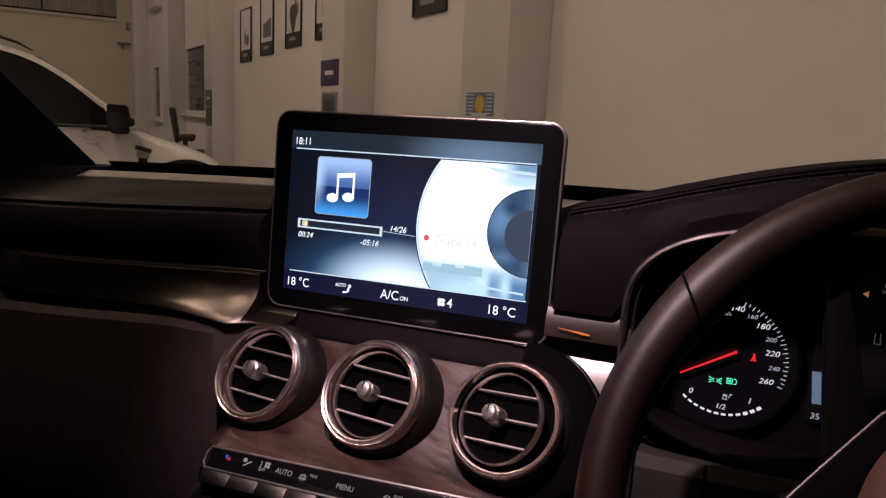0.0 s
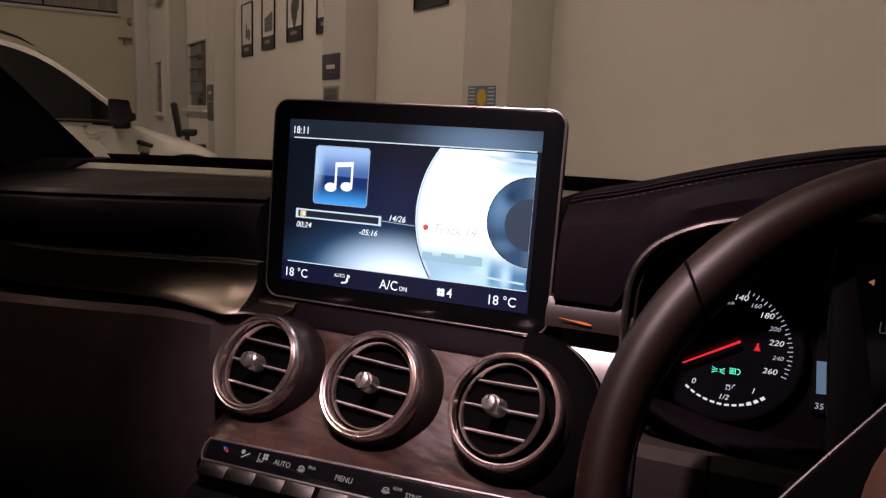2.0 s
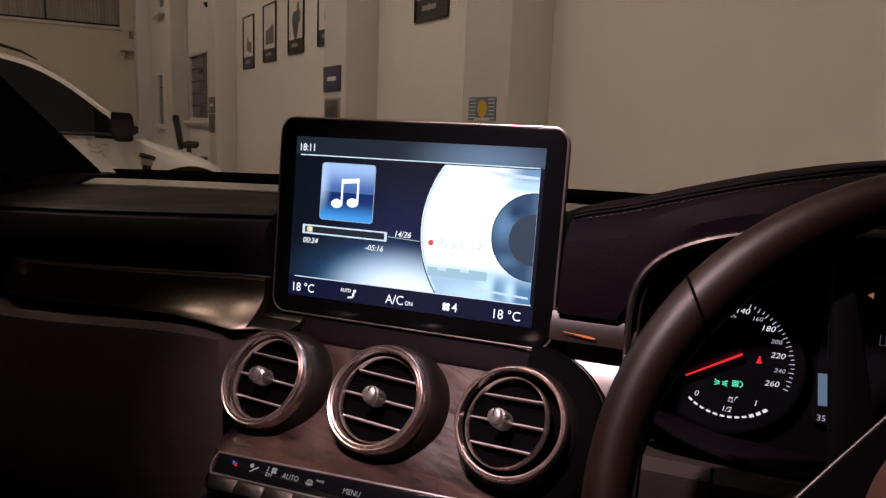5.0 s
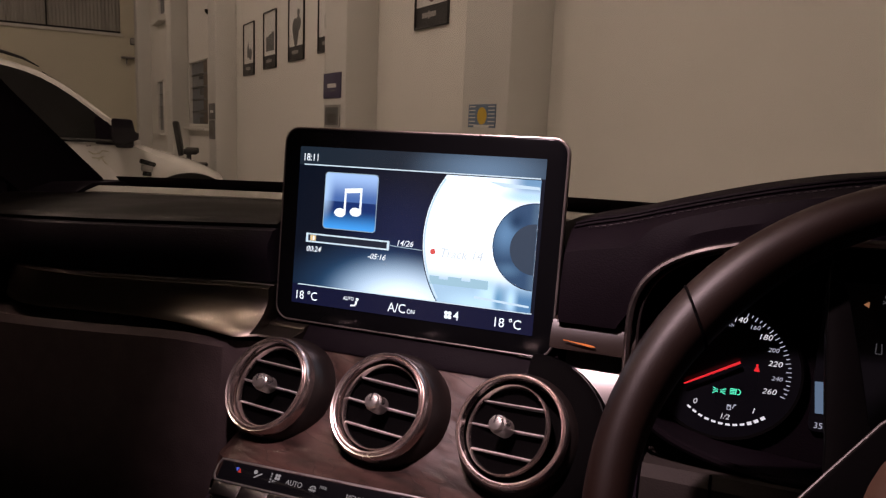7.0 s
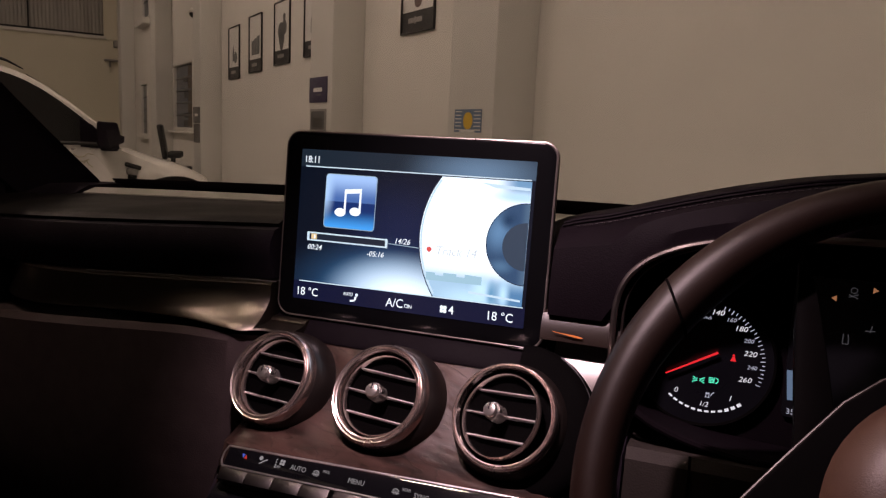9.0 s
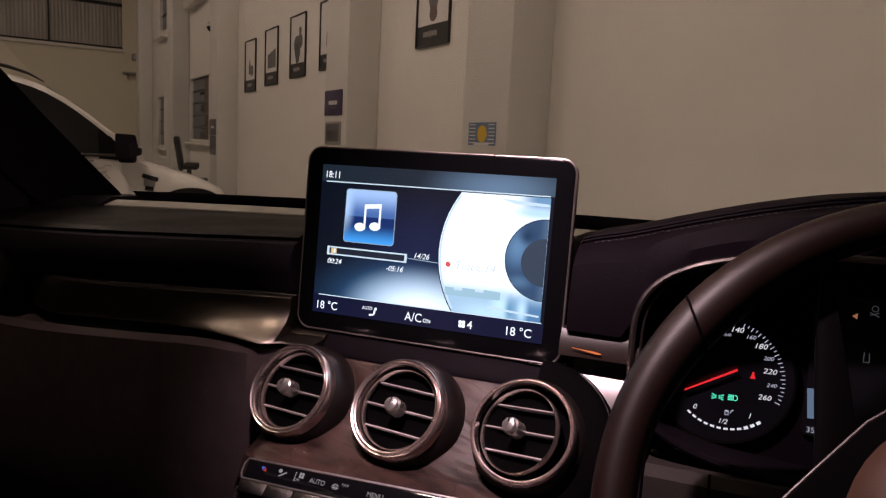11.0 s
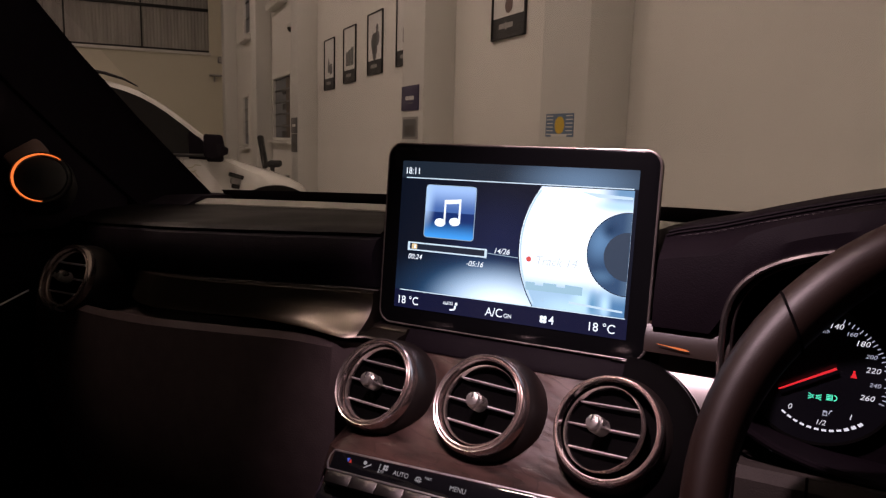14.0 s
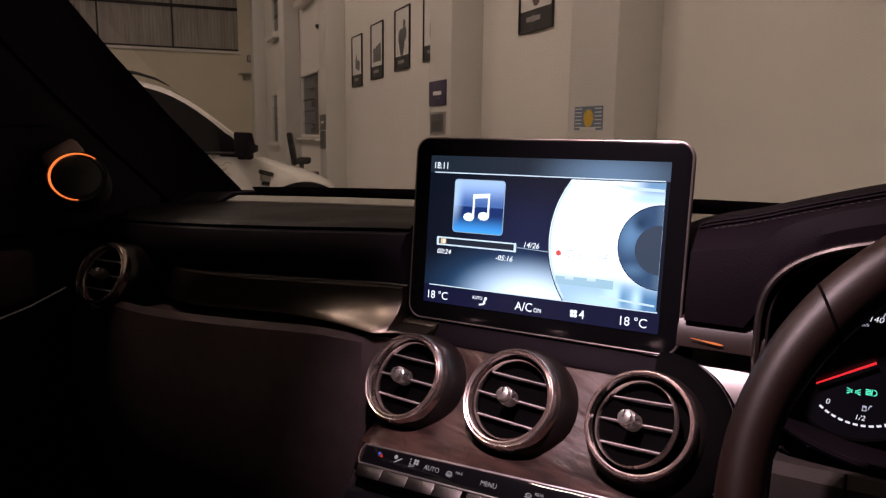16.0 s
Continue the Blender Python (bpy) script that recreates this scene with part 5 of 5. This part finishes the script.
def control_panel():
    """Gloss strip of climate buttons with a chrome edge, and a row of satin toggles below it."""
    t = thing("climate_panel", "gloss black climate control strip with a chrome edge", "control panel", pose(0, -0.104, 0.836, 50, 0, 0))
    top = lambda u: 0.0042 + 0.0355 * (u + 0.0965)
    low = lambda u: -0.0090 + 0.018 * (u + 0.0965)
    us = spread(-0.0965, 0.150, 24)
    outline = [(u, low(u)) for u in us] + [(u, top(u)) for u in us[::-1]]
    part("glass_strip", slab(outline, -0.010, 0.0, 0.0008), "gloss", t)
    edge = [(u, top(u) + 0.0008, 0.0004) for u in us[::-1]] + [(-0.0985, 0.0005, 0.0004), (-0.0985, -0.0060, 0.0004), (-0.0968, -0.0092, 0.0002)] + [(u, low(u) - 0.0008, 0.0) for u in us]
    part("chrome_edge", tube(edge, 0.0008, 6), "silver", t, "chrome edge line")
    for u, text, size in ((-0.0345, "AUTO", 0.0052), (0.0125, "MENU", 0.0052), (0.0620, "SYNC", 0.0048), (-0.0120, "MAX", 0.0030), (0.0505, "REAR", 0.0030), (-0.0512, "OFF", 0.0030)):
        dy = {"MAX": 0.0010, "REAR": 0.0012, "OFF": -0.0030}.get(text, -0.0018)
        writing("button_text", text, size, "print_white", t, u, dy, 0.0006, "CENTER", width=0.9)
    part("temperature_mark", flat([(-0.0832, 0.0016), (-0.0803, 0.0016), (-0.0815, -0.0014)], 0.0006), "print_blue", t, smooth=False)
    part("temperature_mark", flat([(-0.0795, 0.0014), (-0.0780, -0.0016), (-0.0808, -0.0016)], 0.0006), "print_red", t, smooth=False)
    bm = flat(arc(-0.0665, 0.0014, 0.0016, 0, 330, 10), 0.0006)
    flat(bar(-0.0650, -0.0012, -0.0610, 0.0012, 0.0010), 0.0006, bm)
    flat(bar(-0.0670, -0.0026, -0.0646, -0.0014, 0.0008), 0.0006, bm)
    part("airflow_symbol", bm, "print_white", t, smooth=False)
    bm = bmesh.new()
    for a in range(0, 360, 90):
        c = (-0.0484 + 0.0015 * math.cos(radians(a + 45)), 0.0016 + 0.0015 * math.sin(radians(a + 45)))
        flat(arc(*c, 0.0011, 0, 330, 8), 0.0006, bm)
    for k in range(4):
        flat([(x - 0.0534, y + 0.0028 - 0.0018 * k) for x, y in rounded(0.0012, 0.0010, 0.0003)], 0.0006, bm)
    part("fan_symbol", bm, "print_white", t, smooth=False)
    for u in (-0.0195, 0.0430):
        bm = flat(band(u, -0.0010, 0.0022, 0.0028, 20, 160, 10), 0.0006)
        flat(bar(u - 0.0030, -0.0012, u + 0.0030, -0.0012, 0.0006), 0.0006, bm)
        for k in (-1, 0, 1):
            flat(bar(u + k * 0.0013, -0.0026, u + k * 0.0013, 0.0006, 0.0005), 0.0006, bm)
        part("demist_symbol", bm, "print_white", t, smooth=False)
    # toggles
    for a, b in ((-0.0955, -0.0045), (-0.001, 0.083), (0.0865, 0.150)):
        n = 4
        for k in range(n):
            u0, u1 = lerp(a, b, k / n), lerp(a, b, (k + 1) / n) - 0.0003
            y = low((u0 + u1) / 2) - 0.0065
            tg = part("toggle", box(((u0 + u1) / 2, y - 0.001, -0.004), (u1 - u0, 0.0092, 0.012), m=pose(0, 0, 0, -10, 0, 0.9), bevel=0.0004, seg=2), "toggle_metal", t, "satin metal toggle switch")
    frame_path = [(-0.0968, -0.0092, -0.0005), (-0.0990, -0.0110, -0.0010), (-0.0996, -0.0150, -0.0030), (-0.0990, -0.0185, -0.0060), (-0.0965, -0.0205, -0.0080), (-0.09, -0.0208, -0.0085)]
    part("toggle_frame", tube(frame_path + [(u, low(u) - 0.0118, -0.0088) for u in spread(-0.085, 0.150, 12)], 0.0009, 6), "chrome", t, "chrome rim round the toggles")
    part("toggle_backing", box((0.027, -0.0150, -0.012), (0.252, 0.022, 0.012), bevel=0.003), "black", t)


control_panel()


# ---- the display ----
COOL = (0.76, 1.0, 1.12)        # the panel's cool backlight


def shader(name, build):
    """An emitting picture surface whose colour is worked out from object coordinates."""
    m = bpy.data.materials.new(name)
    m.use_nodes = True
    nt = m.node_tree
    b = nt.nodes["Principled BSDF"]
    b.inputs["Base Color"].default_value = (0.005, 0.005, 0.006, 1)
    b.inputs["Roughness"].default_value = 0.2
    tc = nt.nodes.new("ShaderNodeTexCoord")
    sx = nt.nodes.new("ShaderNodeSeparateXYZ")
    nt.links.new(tc.outputs["Object"], sx.inputs[0])

    def blob(cx, cy, rx, ry, power=1.0):
        """1 at the middle of an ellipse, falling smoothly to 0 at its edge."""
        v = nt.nodes.new("ShaderNodeVectorMath")
        v.operation = "SUBTRACT"
        nt.links.new(tc.outputs["Object"], v.inputs[0])
        v.inputs[1].default_value = (cx, cy, 0)
        w = nt.nodes.new("ShaderNodeVectorMath")
        w.operation = "MULTIPLY"
        w.inputs[1].default_value = (1 / rx, 1 / ry, 0)
        nt.links.new(v.outputs[0], w.inputs[0])
        ln = nt.nodes.new("ShaderNodeVectorMath")
        ln.operation = "LENGTH"
        nt.links.new(w.outputs[0], ln.inputs[0])
        r = nt.nodes.new("ShaderNodeMapRange")
        r.interpolation_type = "SMOOTHSTEP"
        r.inputs["From Min"].default_value, r.inputs["From Max"].default_value = 1.0, 0.0
        nt.links.new(ln.outputs["Value"], r.inputs["Value"])
        return r.outputs[0]

    def ramp(axis, a, b):
        r = nt.nodes.new("ShaderNodeMapRange")
        r.interpolation_type = "SMOOTHSTEP"
        r.inputs["From Min"].default_value, r.inputs["From Max"].default_value = a, b
        nt.links.new(sx.outputs[axis], r.inputs["Value"])
        return r.outputs[0]

    def times(p, q):
        k = nt.nodes.new("ShaderNodeMath")
        k.operation = "MULTIPLY"
        for i, v in enumerate((p, q)):
            if isinstance(v, float):
                k.inputs[i].default_value = v
            else:
                nt.links.new(v, k.inputs[i])
        return k.outputs[0]

    def over(below, colour, amount):
        k = nt.nodes.new("ShaderNodeMix")
        k.data_type = "RGBA"
        if isinstance(below, tuple):
            k.inputs[6].default_value = (*below, 1)
        else:
            nt.links.new(below, k.inputs[6])
        k.inputs[7].default_value = (*colour, 1)
        nt.links.new(amount, k.inputs[0])
        return k.outputs[2]

    cool = nt.nodes.new("ShaderNodeVectorMath")
    cool.operation = "MULTIPLY"
    cool.inputs[1].default_value = COOL
    nt.links.new(build(blob, ramp, times, over), cool.inputs[0])
    nt.links.new(cool.outputs[0], b.inputs["Emission Color"])
    b.inputs["Emission Strength"].default_value = 1.0
    return m


def picture_ground(blob, ramp, times, over):
    c = over((0.004, 0.006, 0.012), (0.008, 0.013, 0.045), blob(-0.005, 0.0, 0.08, 0.06))
    c = over(c, (0.030, 0.090, 0.18), blob(-0.022, -0.050, 0.105, 0.052))
    c = over(c, (0.11, 0.36, 0.58), blob(-0.006, -0.052, 0.080, 0.042))
    c = over(c, (1.50, 1.40, 1.35), blob(0.000, -0.055, 0.080, 0.043))
    c = over(c, (0.016, 0.022, 0.030), ramp(1, 0.0490, 0.0500))
    c = over(c, (0.17, 0.23, 0.30), times(ramp(1, 0.0490, 0.0500), blob(0.058, 0.052, 0.075, 0.030)))
    c = over(c, (0.006, 0.007, 0.027), ramp(1, -0.0478, -0.0486))
    return c


def picture_disc(blob, ramp, times, over):
    c = over((1.25, 1.15, 1.15), (1.9, 1.7, 1.6), blob(0.045, 0.012, 0.055, 0.045))
    c = over(c, (0.30, 0.50, 0.62), times(ramp(1, -0.022, -0.034), 0.75))
    c = over(c, (0.75, 0.90, 0.95), blob(0.055, -0.047, 0.035, 0.014))
    c = over(c, (0.22, 0.36, 0.50), times(ramp(0, 0.070, 0.090), ramp(1, 0.030, 0.046)))
    c = over(c, (0.70, 0.86, 0.95), blob(0.090, 0.036, 0.030, 0.006))
    c = over(c, (0.12, 0.25, 0.40), times(ramp(0, 0.072, 0.084), ramp(1, -0.026, -0.040)))
    c = over(c, (0.80, 0.95, 1.0), blob(0.066, -0.038, 0.012, 0.016))
    c = over(c, (0.18, 0.36, 0.50), blob(0.0745, -0.041, 0.006, 0.016))
    c = over(c, (0.75, 0.92, 1.0), blob(0.084, -0.040, 0.007, 0.018))
    return c


def picture_hub(blob, ramp, times, over):
    c = over((0.045, 0.085, 0.15), (0.16, 0.27, 0.40), blob(0.0765, 0.008, 0.017, 0.022))
    c = over(c, (0.020, 0.050, 0.10), blob(0.084, 0.018, 0.010, 0.010))
    c = over(c, (0.11, 0.19, 0.28), blob(0.080, -0.018, 0.014, 0.008))
    c = over(c, (0.15, 0.21, 0.27), times(ramp(0, 0.092, 0.100), 0.6))
    return c


def picture_tile(blob, ramp, times, over):
    c = over((0.008, 0.030, 0.13), (0.07, 0.42, 0.90), ramp(1, 0.016, -0.003))
    c = over(c, (0.085, 0.16, 0.38), ramp(1, 0.0212, 0.0222))
    c = over(c, (0.50, 0.62, 0.88), ramp(1, 0.023, 0.044))
    c = over(c, (0.62, 0.75, 0.95), blob(-0.078, 0.030, 0.012, 0.030))
    return c


M["screen_ground"] = shader("screen_ground", picture_ground)
M["screen_disc"] = shader("screen_disc", picture_disc)
M["screen_hub"] = shader("screen_hub", picture_hub)
M["screen_tile"] = shader("screen_tile", picture_tile)
M["screen_white"] = glow("screen_white", (0.86, 0.98, 1.0), 1.15)
M["screen_soft"] = glow("screen_soft", (0.508, 0.75, 0.88), 0.55)
M["screen_line"] = glow("screen_line", (0.697, 0.92, 1.0), 0.9)
M["screen_dark"] = glow("screen_dark", (0.008, 0.016, 0.030), 1.0)
M["screen_red"] = glow("screen_red", (0.750, 0.10, 0.08), 1.0)
M["screen_grey"] = glow("screen_grey", (0.66, 0.76, 0.78), 1.0)
M["screen_core"] = glow("screen_core", (0.025, 0.052, 0.085), 1.0)
M["screen_beam"] = glow("screen_beam", (0.60, 0.84, 0.95), 1.0)
M["screen_shade"] = glow("screen_shade", (0.164, 0.38, 0.52), 1.0)
M["screen_city"] = glow("screen_city", (0.344, 0.60, 0.70), 1.0)
M["screen_gold"] = glow("screen_gold", (0.800, 0.62, 0.30), 1.0)
M["bezel_glass"] = material("bezel_glass", (0.003, 0.003, 0.0035), 0.16, 0, 0, 40, 0.1, 0, rough_vary=0.02, spec=0.10)
M["frame_metal"] = material("frame_metal", (0.30, 0.26, 0.245), 0.35, 0.9, 0, 200, 0.05, 0)


def display():
    t = thing("media_display", "free-standing lit media display with a black bezel and thin metal frame", "display", pose(0, 0, 1.0, 84.5, 0, 0))
    part("housing", slab(rounded(0.2340, 0.1573, 0.0120, 10), -0.0085, -0.0012, 0.002), "black", t)
    part("frame", tube([(x, y, -0.0014) for x, y in rounded(0.2342, 0.1575, 0.0120, 10)], 0.0010, 8, ring=True), "frame_metal", t, "thin satin metal frame")
    part("frame", tube([(x, y, -0.0068) for x, y in rounded(0.2342, 0.1575, 0.0120, 10)], 0.0009, 8, ring=True), "frame_metal", t, "thin satin metal frame")
    part("rear_cover", slab(rounded(0.215, 0.135, 0.02, 8), -0.030, -0.0080), "black", t)
    part("bezel", slab(rounded(0.2328, 0.1560, 0.0114, 10), -0.004, -0.0004, 0.0006), "bezel_glass", t, "gloss black glass bezel")
    part("mount", box((0, -0.070, -0.030), (0.12, 0.05, 0.03), bevel=0.008), "black", t)
    part("catch", box((0.0985, -0.0795, -0.003), (0.014, 0.0022, 0.006), bevel=0.0008), "chrome", t)
    s = part("screen", flat(rounded(0.2045, 0.1280, 0.0008, 3), 0.0), "screen_ground", t, "lit colour screen", smooth=False)
    z = 0.0003
    part("header_line", flat(bar(-0.0975, 0.0496, 0.0990, 0.0496, 0.0009), z), "screen_line", s, smooth=False)
    part("footer_line", flat(bar(-0.0970, -0.0484, 0.1005, -0.0480, 0.0008), z), "screen_line", s, smooth=False)
    # playing disc
    part("disc", flat([(x, y) for x, y in arc(0.094, 0, 0.083, 144.4, 215.2, 40)] + [(0.0995, -0.0478), (0.0995, 0.0485)], z), "screen_disc", s, smooth=False)
    part("disc_edge", flat(band(0.094, 0, 0.0826, 0.0834, 144.4, 215.2, 40), z * 2), "screen_dark", s, smooth=False)
    part("disc_hub", flat(arc(0.0988, 0.0003, 0.0315, 88.7, 271.3, 36), z * 2), "screen_hub", s, smooth=False)
    part("disc_hub_edge", flat(band(0.0988, 0.0003, 0.0312, 0.0318, 88.7, 271.3, 36), z * 3), "screen_dark", s, smooth=False)
    part("disc_core", flat(arc(0.0988, -0.0015, 0.0185, 88.7, 271.3, 30), z * 2.6), "screen_core", s, smooth=False)
    part("disc_glint", flat(band(0.094, 0, 0.0806, 0.0822, 146, 214, 40), z * 2), "screen_beam", s, smooth=False)
    part("light_beam", flat([(0.0560, -0.0400), (0.0980, -0.0425), (0.0980, -0.0440), (0.0560, -0.0418)], z * 2.4), "screen_beam", s, smooth=False)
    part("light_beam", flat([(0.0600, 0.0455), (0.0990, 0.0435), (0.0990, 0.0415), (0.0720, 0.0420)], z * 2), "screen_beam", s, smooth=False)
    part("skyline", flat([(0.0190, -0.0350), (0.0190, -0.0285), (0.027, -0.0285), (0.027, -0.0305), (0.034, -0.0305), (0.034, -0.028), (0.045, -0.028), (0.045, -0.0300), (0.052, -0.0300), (0.052, -0.0275),
                           (0.066, -0.0280), (0.066, -0.0345)], z * 2), "screen_city", s, smooth=False)
    part("track_dot", flat(arc(0.0203, -0.0103, 0.0022, 0, 345, 16), z * 3), "screen_red", s, smooth=False)
    writing("track_name", "Track 14", 0.0100, "screen_grey", s, 0.0255, -0.0138, z * 3, shear=0.25, width=0.95)
    # music tile
    part("tile", flat([(x - 0.0534, y + 0.0219) for x, y in rounded(0.0475, 0.0455, 0.0030)], z), "screen_tile", s, smooth=False)
    part("tile_edge", loft([[(x - 0.0534, y + 0.0219, z * 2) for x, y in rounded(0.0475, 0.0455, 0.0030)], [(x - 0.0534, y + 0.0219, z * 2) for x, y in rounded(0.0463, 0.0443, 0.0026)]], closed=True), "screen_soft", s, smooth=False)
    bm = flat([(-0.0619 + 0.0052 * math.cos(a), 0.0128 + 0.0036 * math.sin(a)) for a in [2 * math.pi * k / 16 for k in range(16)]], z * 3)
    flat([(-0.0480 + 0.0052 * math.cos(a), 0.0142 + 0.0036 * math.sin(a)) for a in [2 * math.pi * k / 16 for k in range(16)]], z * 3, bm)
    flat([(-0.0586, 0.0128), (-0.0568, 0.0128), (-0.0568, 0.0318), (-0.0586, 0.0318)], z * 3.3, bm)
    flat([(-0.0447, 0.0142), (-0.0429, 0.0142), (-0.0429, 0.0332), (-0.0447, 0.0332)], z * 3.3, bm)
    flat([(-0.0586, 0.0285), (-0.0429, 0.0299), (-0.0429, 0.0336), (-0.0586, 0.0322)], z * 3.6, bm)
    part("note", bm, "screen_white", s, smooth=False)
    # progress bar
    out = [(x - 0.0540, y - 0.0095) for x, y in rounded(0.0740, 0.0074, 0.0012)]
    inn = [(x - 0.0540, y - 0.0095) for x, y in rounded(0.0722, 0.0050, 0.0008)]
    part("progress_frame", loft([[(x, y, z * 2) for x, y in out], [(x, y, z * 2) for x, y in inn]], closed=True), "screen_line", s, smooth=False)
    part("progress_field", flat(inn, z), "screen_dark", s, smooth=False)
    for x in (-0.0905, -0.0175):
        part("progress_end", flat([(x + a, b - 0.0095) for a, b in rounded(0.0022, 0.0078, 0.0010)], z * 3), "screen_line", s, smooth=False)
    part("progress_mark", flat([(x - 0.0850, y - 0.0095) for x, y in rounded(0.0052, 0.0046, 0.0006)], z * 3), "screen_gold", s, smooth=False)
    part("progress_mark", flat([(x - 0.0842, y - 0.0095) for x, y in rounded(0.0014, 0.0030, 0.0003)], z * 4), "screen_white", s, smooth=False)
    part("link_line", flat(bar(-0.0160, -0.0092, 0.0110, -0.0104, 0.0007), z), "screen_soft", s, smooth=False)
    for text, x, y, size, sh, mat, w in (("18:11", -0.0992, 0.0528, 0.0082, 0, "screen_white", 0.86), ("00:24", -0.0912, -0.0205, 0.0062, 0.25, "screen_white", 1.0), ("-05:16", -0.0350, -0.0212, 0.0062, 0.25, "screen_white", 1.0),
                                      ("14/26", -0.0110, -0.0086, 0.0064, 0.25, "screen_white", 0.98), ("18 °C", -0.0993, -0.0605, 0.0098, 0, "screen_white", 0.93), ("18 °C", 0.0715, -0.0605, 0.0098, 0, "screen_white", 0.96),
                                      ("A/C", -0.0142, -0.0605, 0.0102, 0, "screen_white", 0.92), ("ON", 0.0022, -0.0602, 0.0048, 0, "screen_white", 0.9), ("AUTO", -0.0538, -0.0562, 0.0040, 0, "screen_white", 0.85), ("4", 0.0406, -0.0602, 0.0098, 0, "screen_white", 0.95)):
        writing("screen_text", text, size, mat, s, x, y, z * 2, shear=sh, width=w, bold=0.00003)
    bm = bmesh.new()
    for a in range(0, 360, 90):
        flat([(0.0362 + 0.0020 * math.cos(radians(a + 45)) + p, -0.0570 + 0.0020 * math.sin(radians(a + 45)) + q) for p, q in arc(0, 0, 0.0016, 0, 330, 10)], z * 2, bm)
    part("fan_symbol", bm, "screen_white", s, smooth=False)
    bm = flat(arc(-0.0412, -0.0548, 0.0013, 0, 330, 10), z * 2)
    flat(bar(-0.0420, -0.0562, -0.0424, -0.0592, 0.0018), z * 2, bm)
    flat(bar(-0.0424, -0.0596, -0.0470, -0.0604, 0.0014), z * 2.4, bm)
    part("airflow_symbol", bm, "screen_white", s, smooth=False)


display()
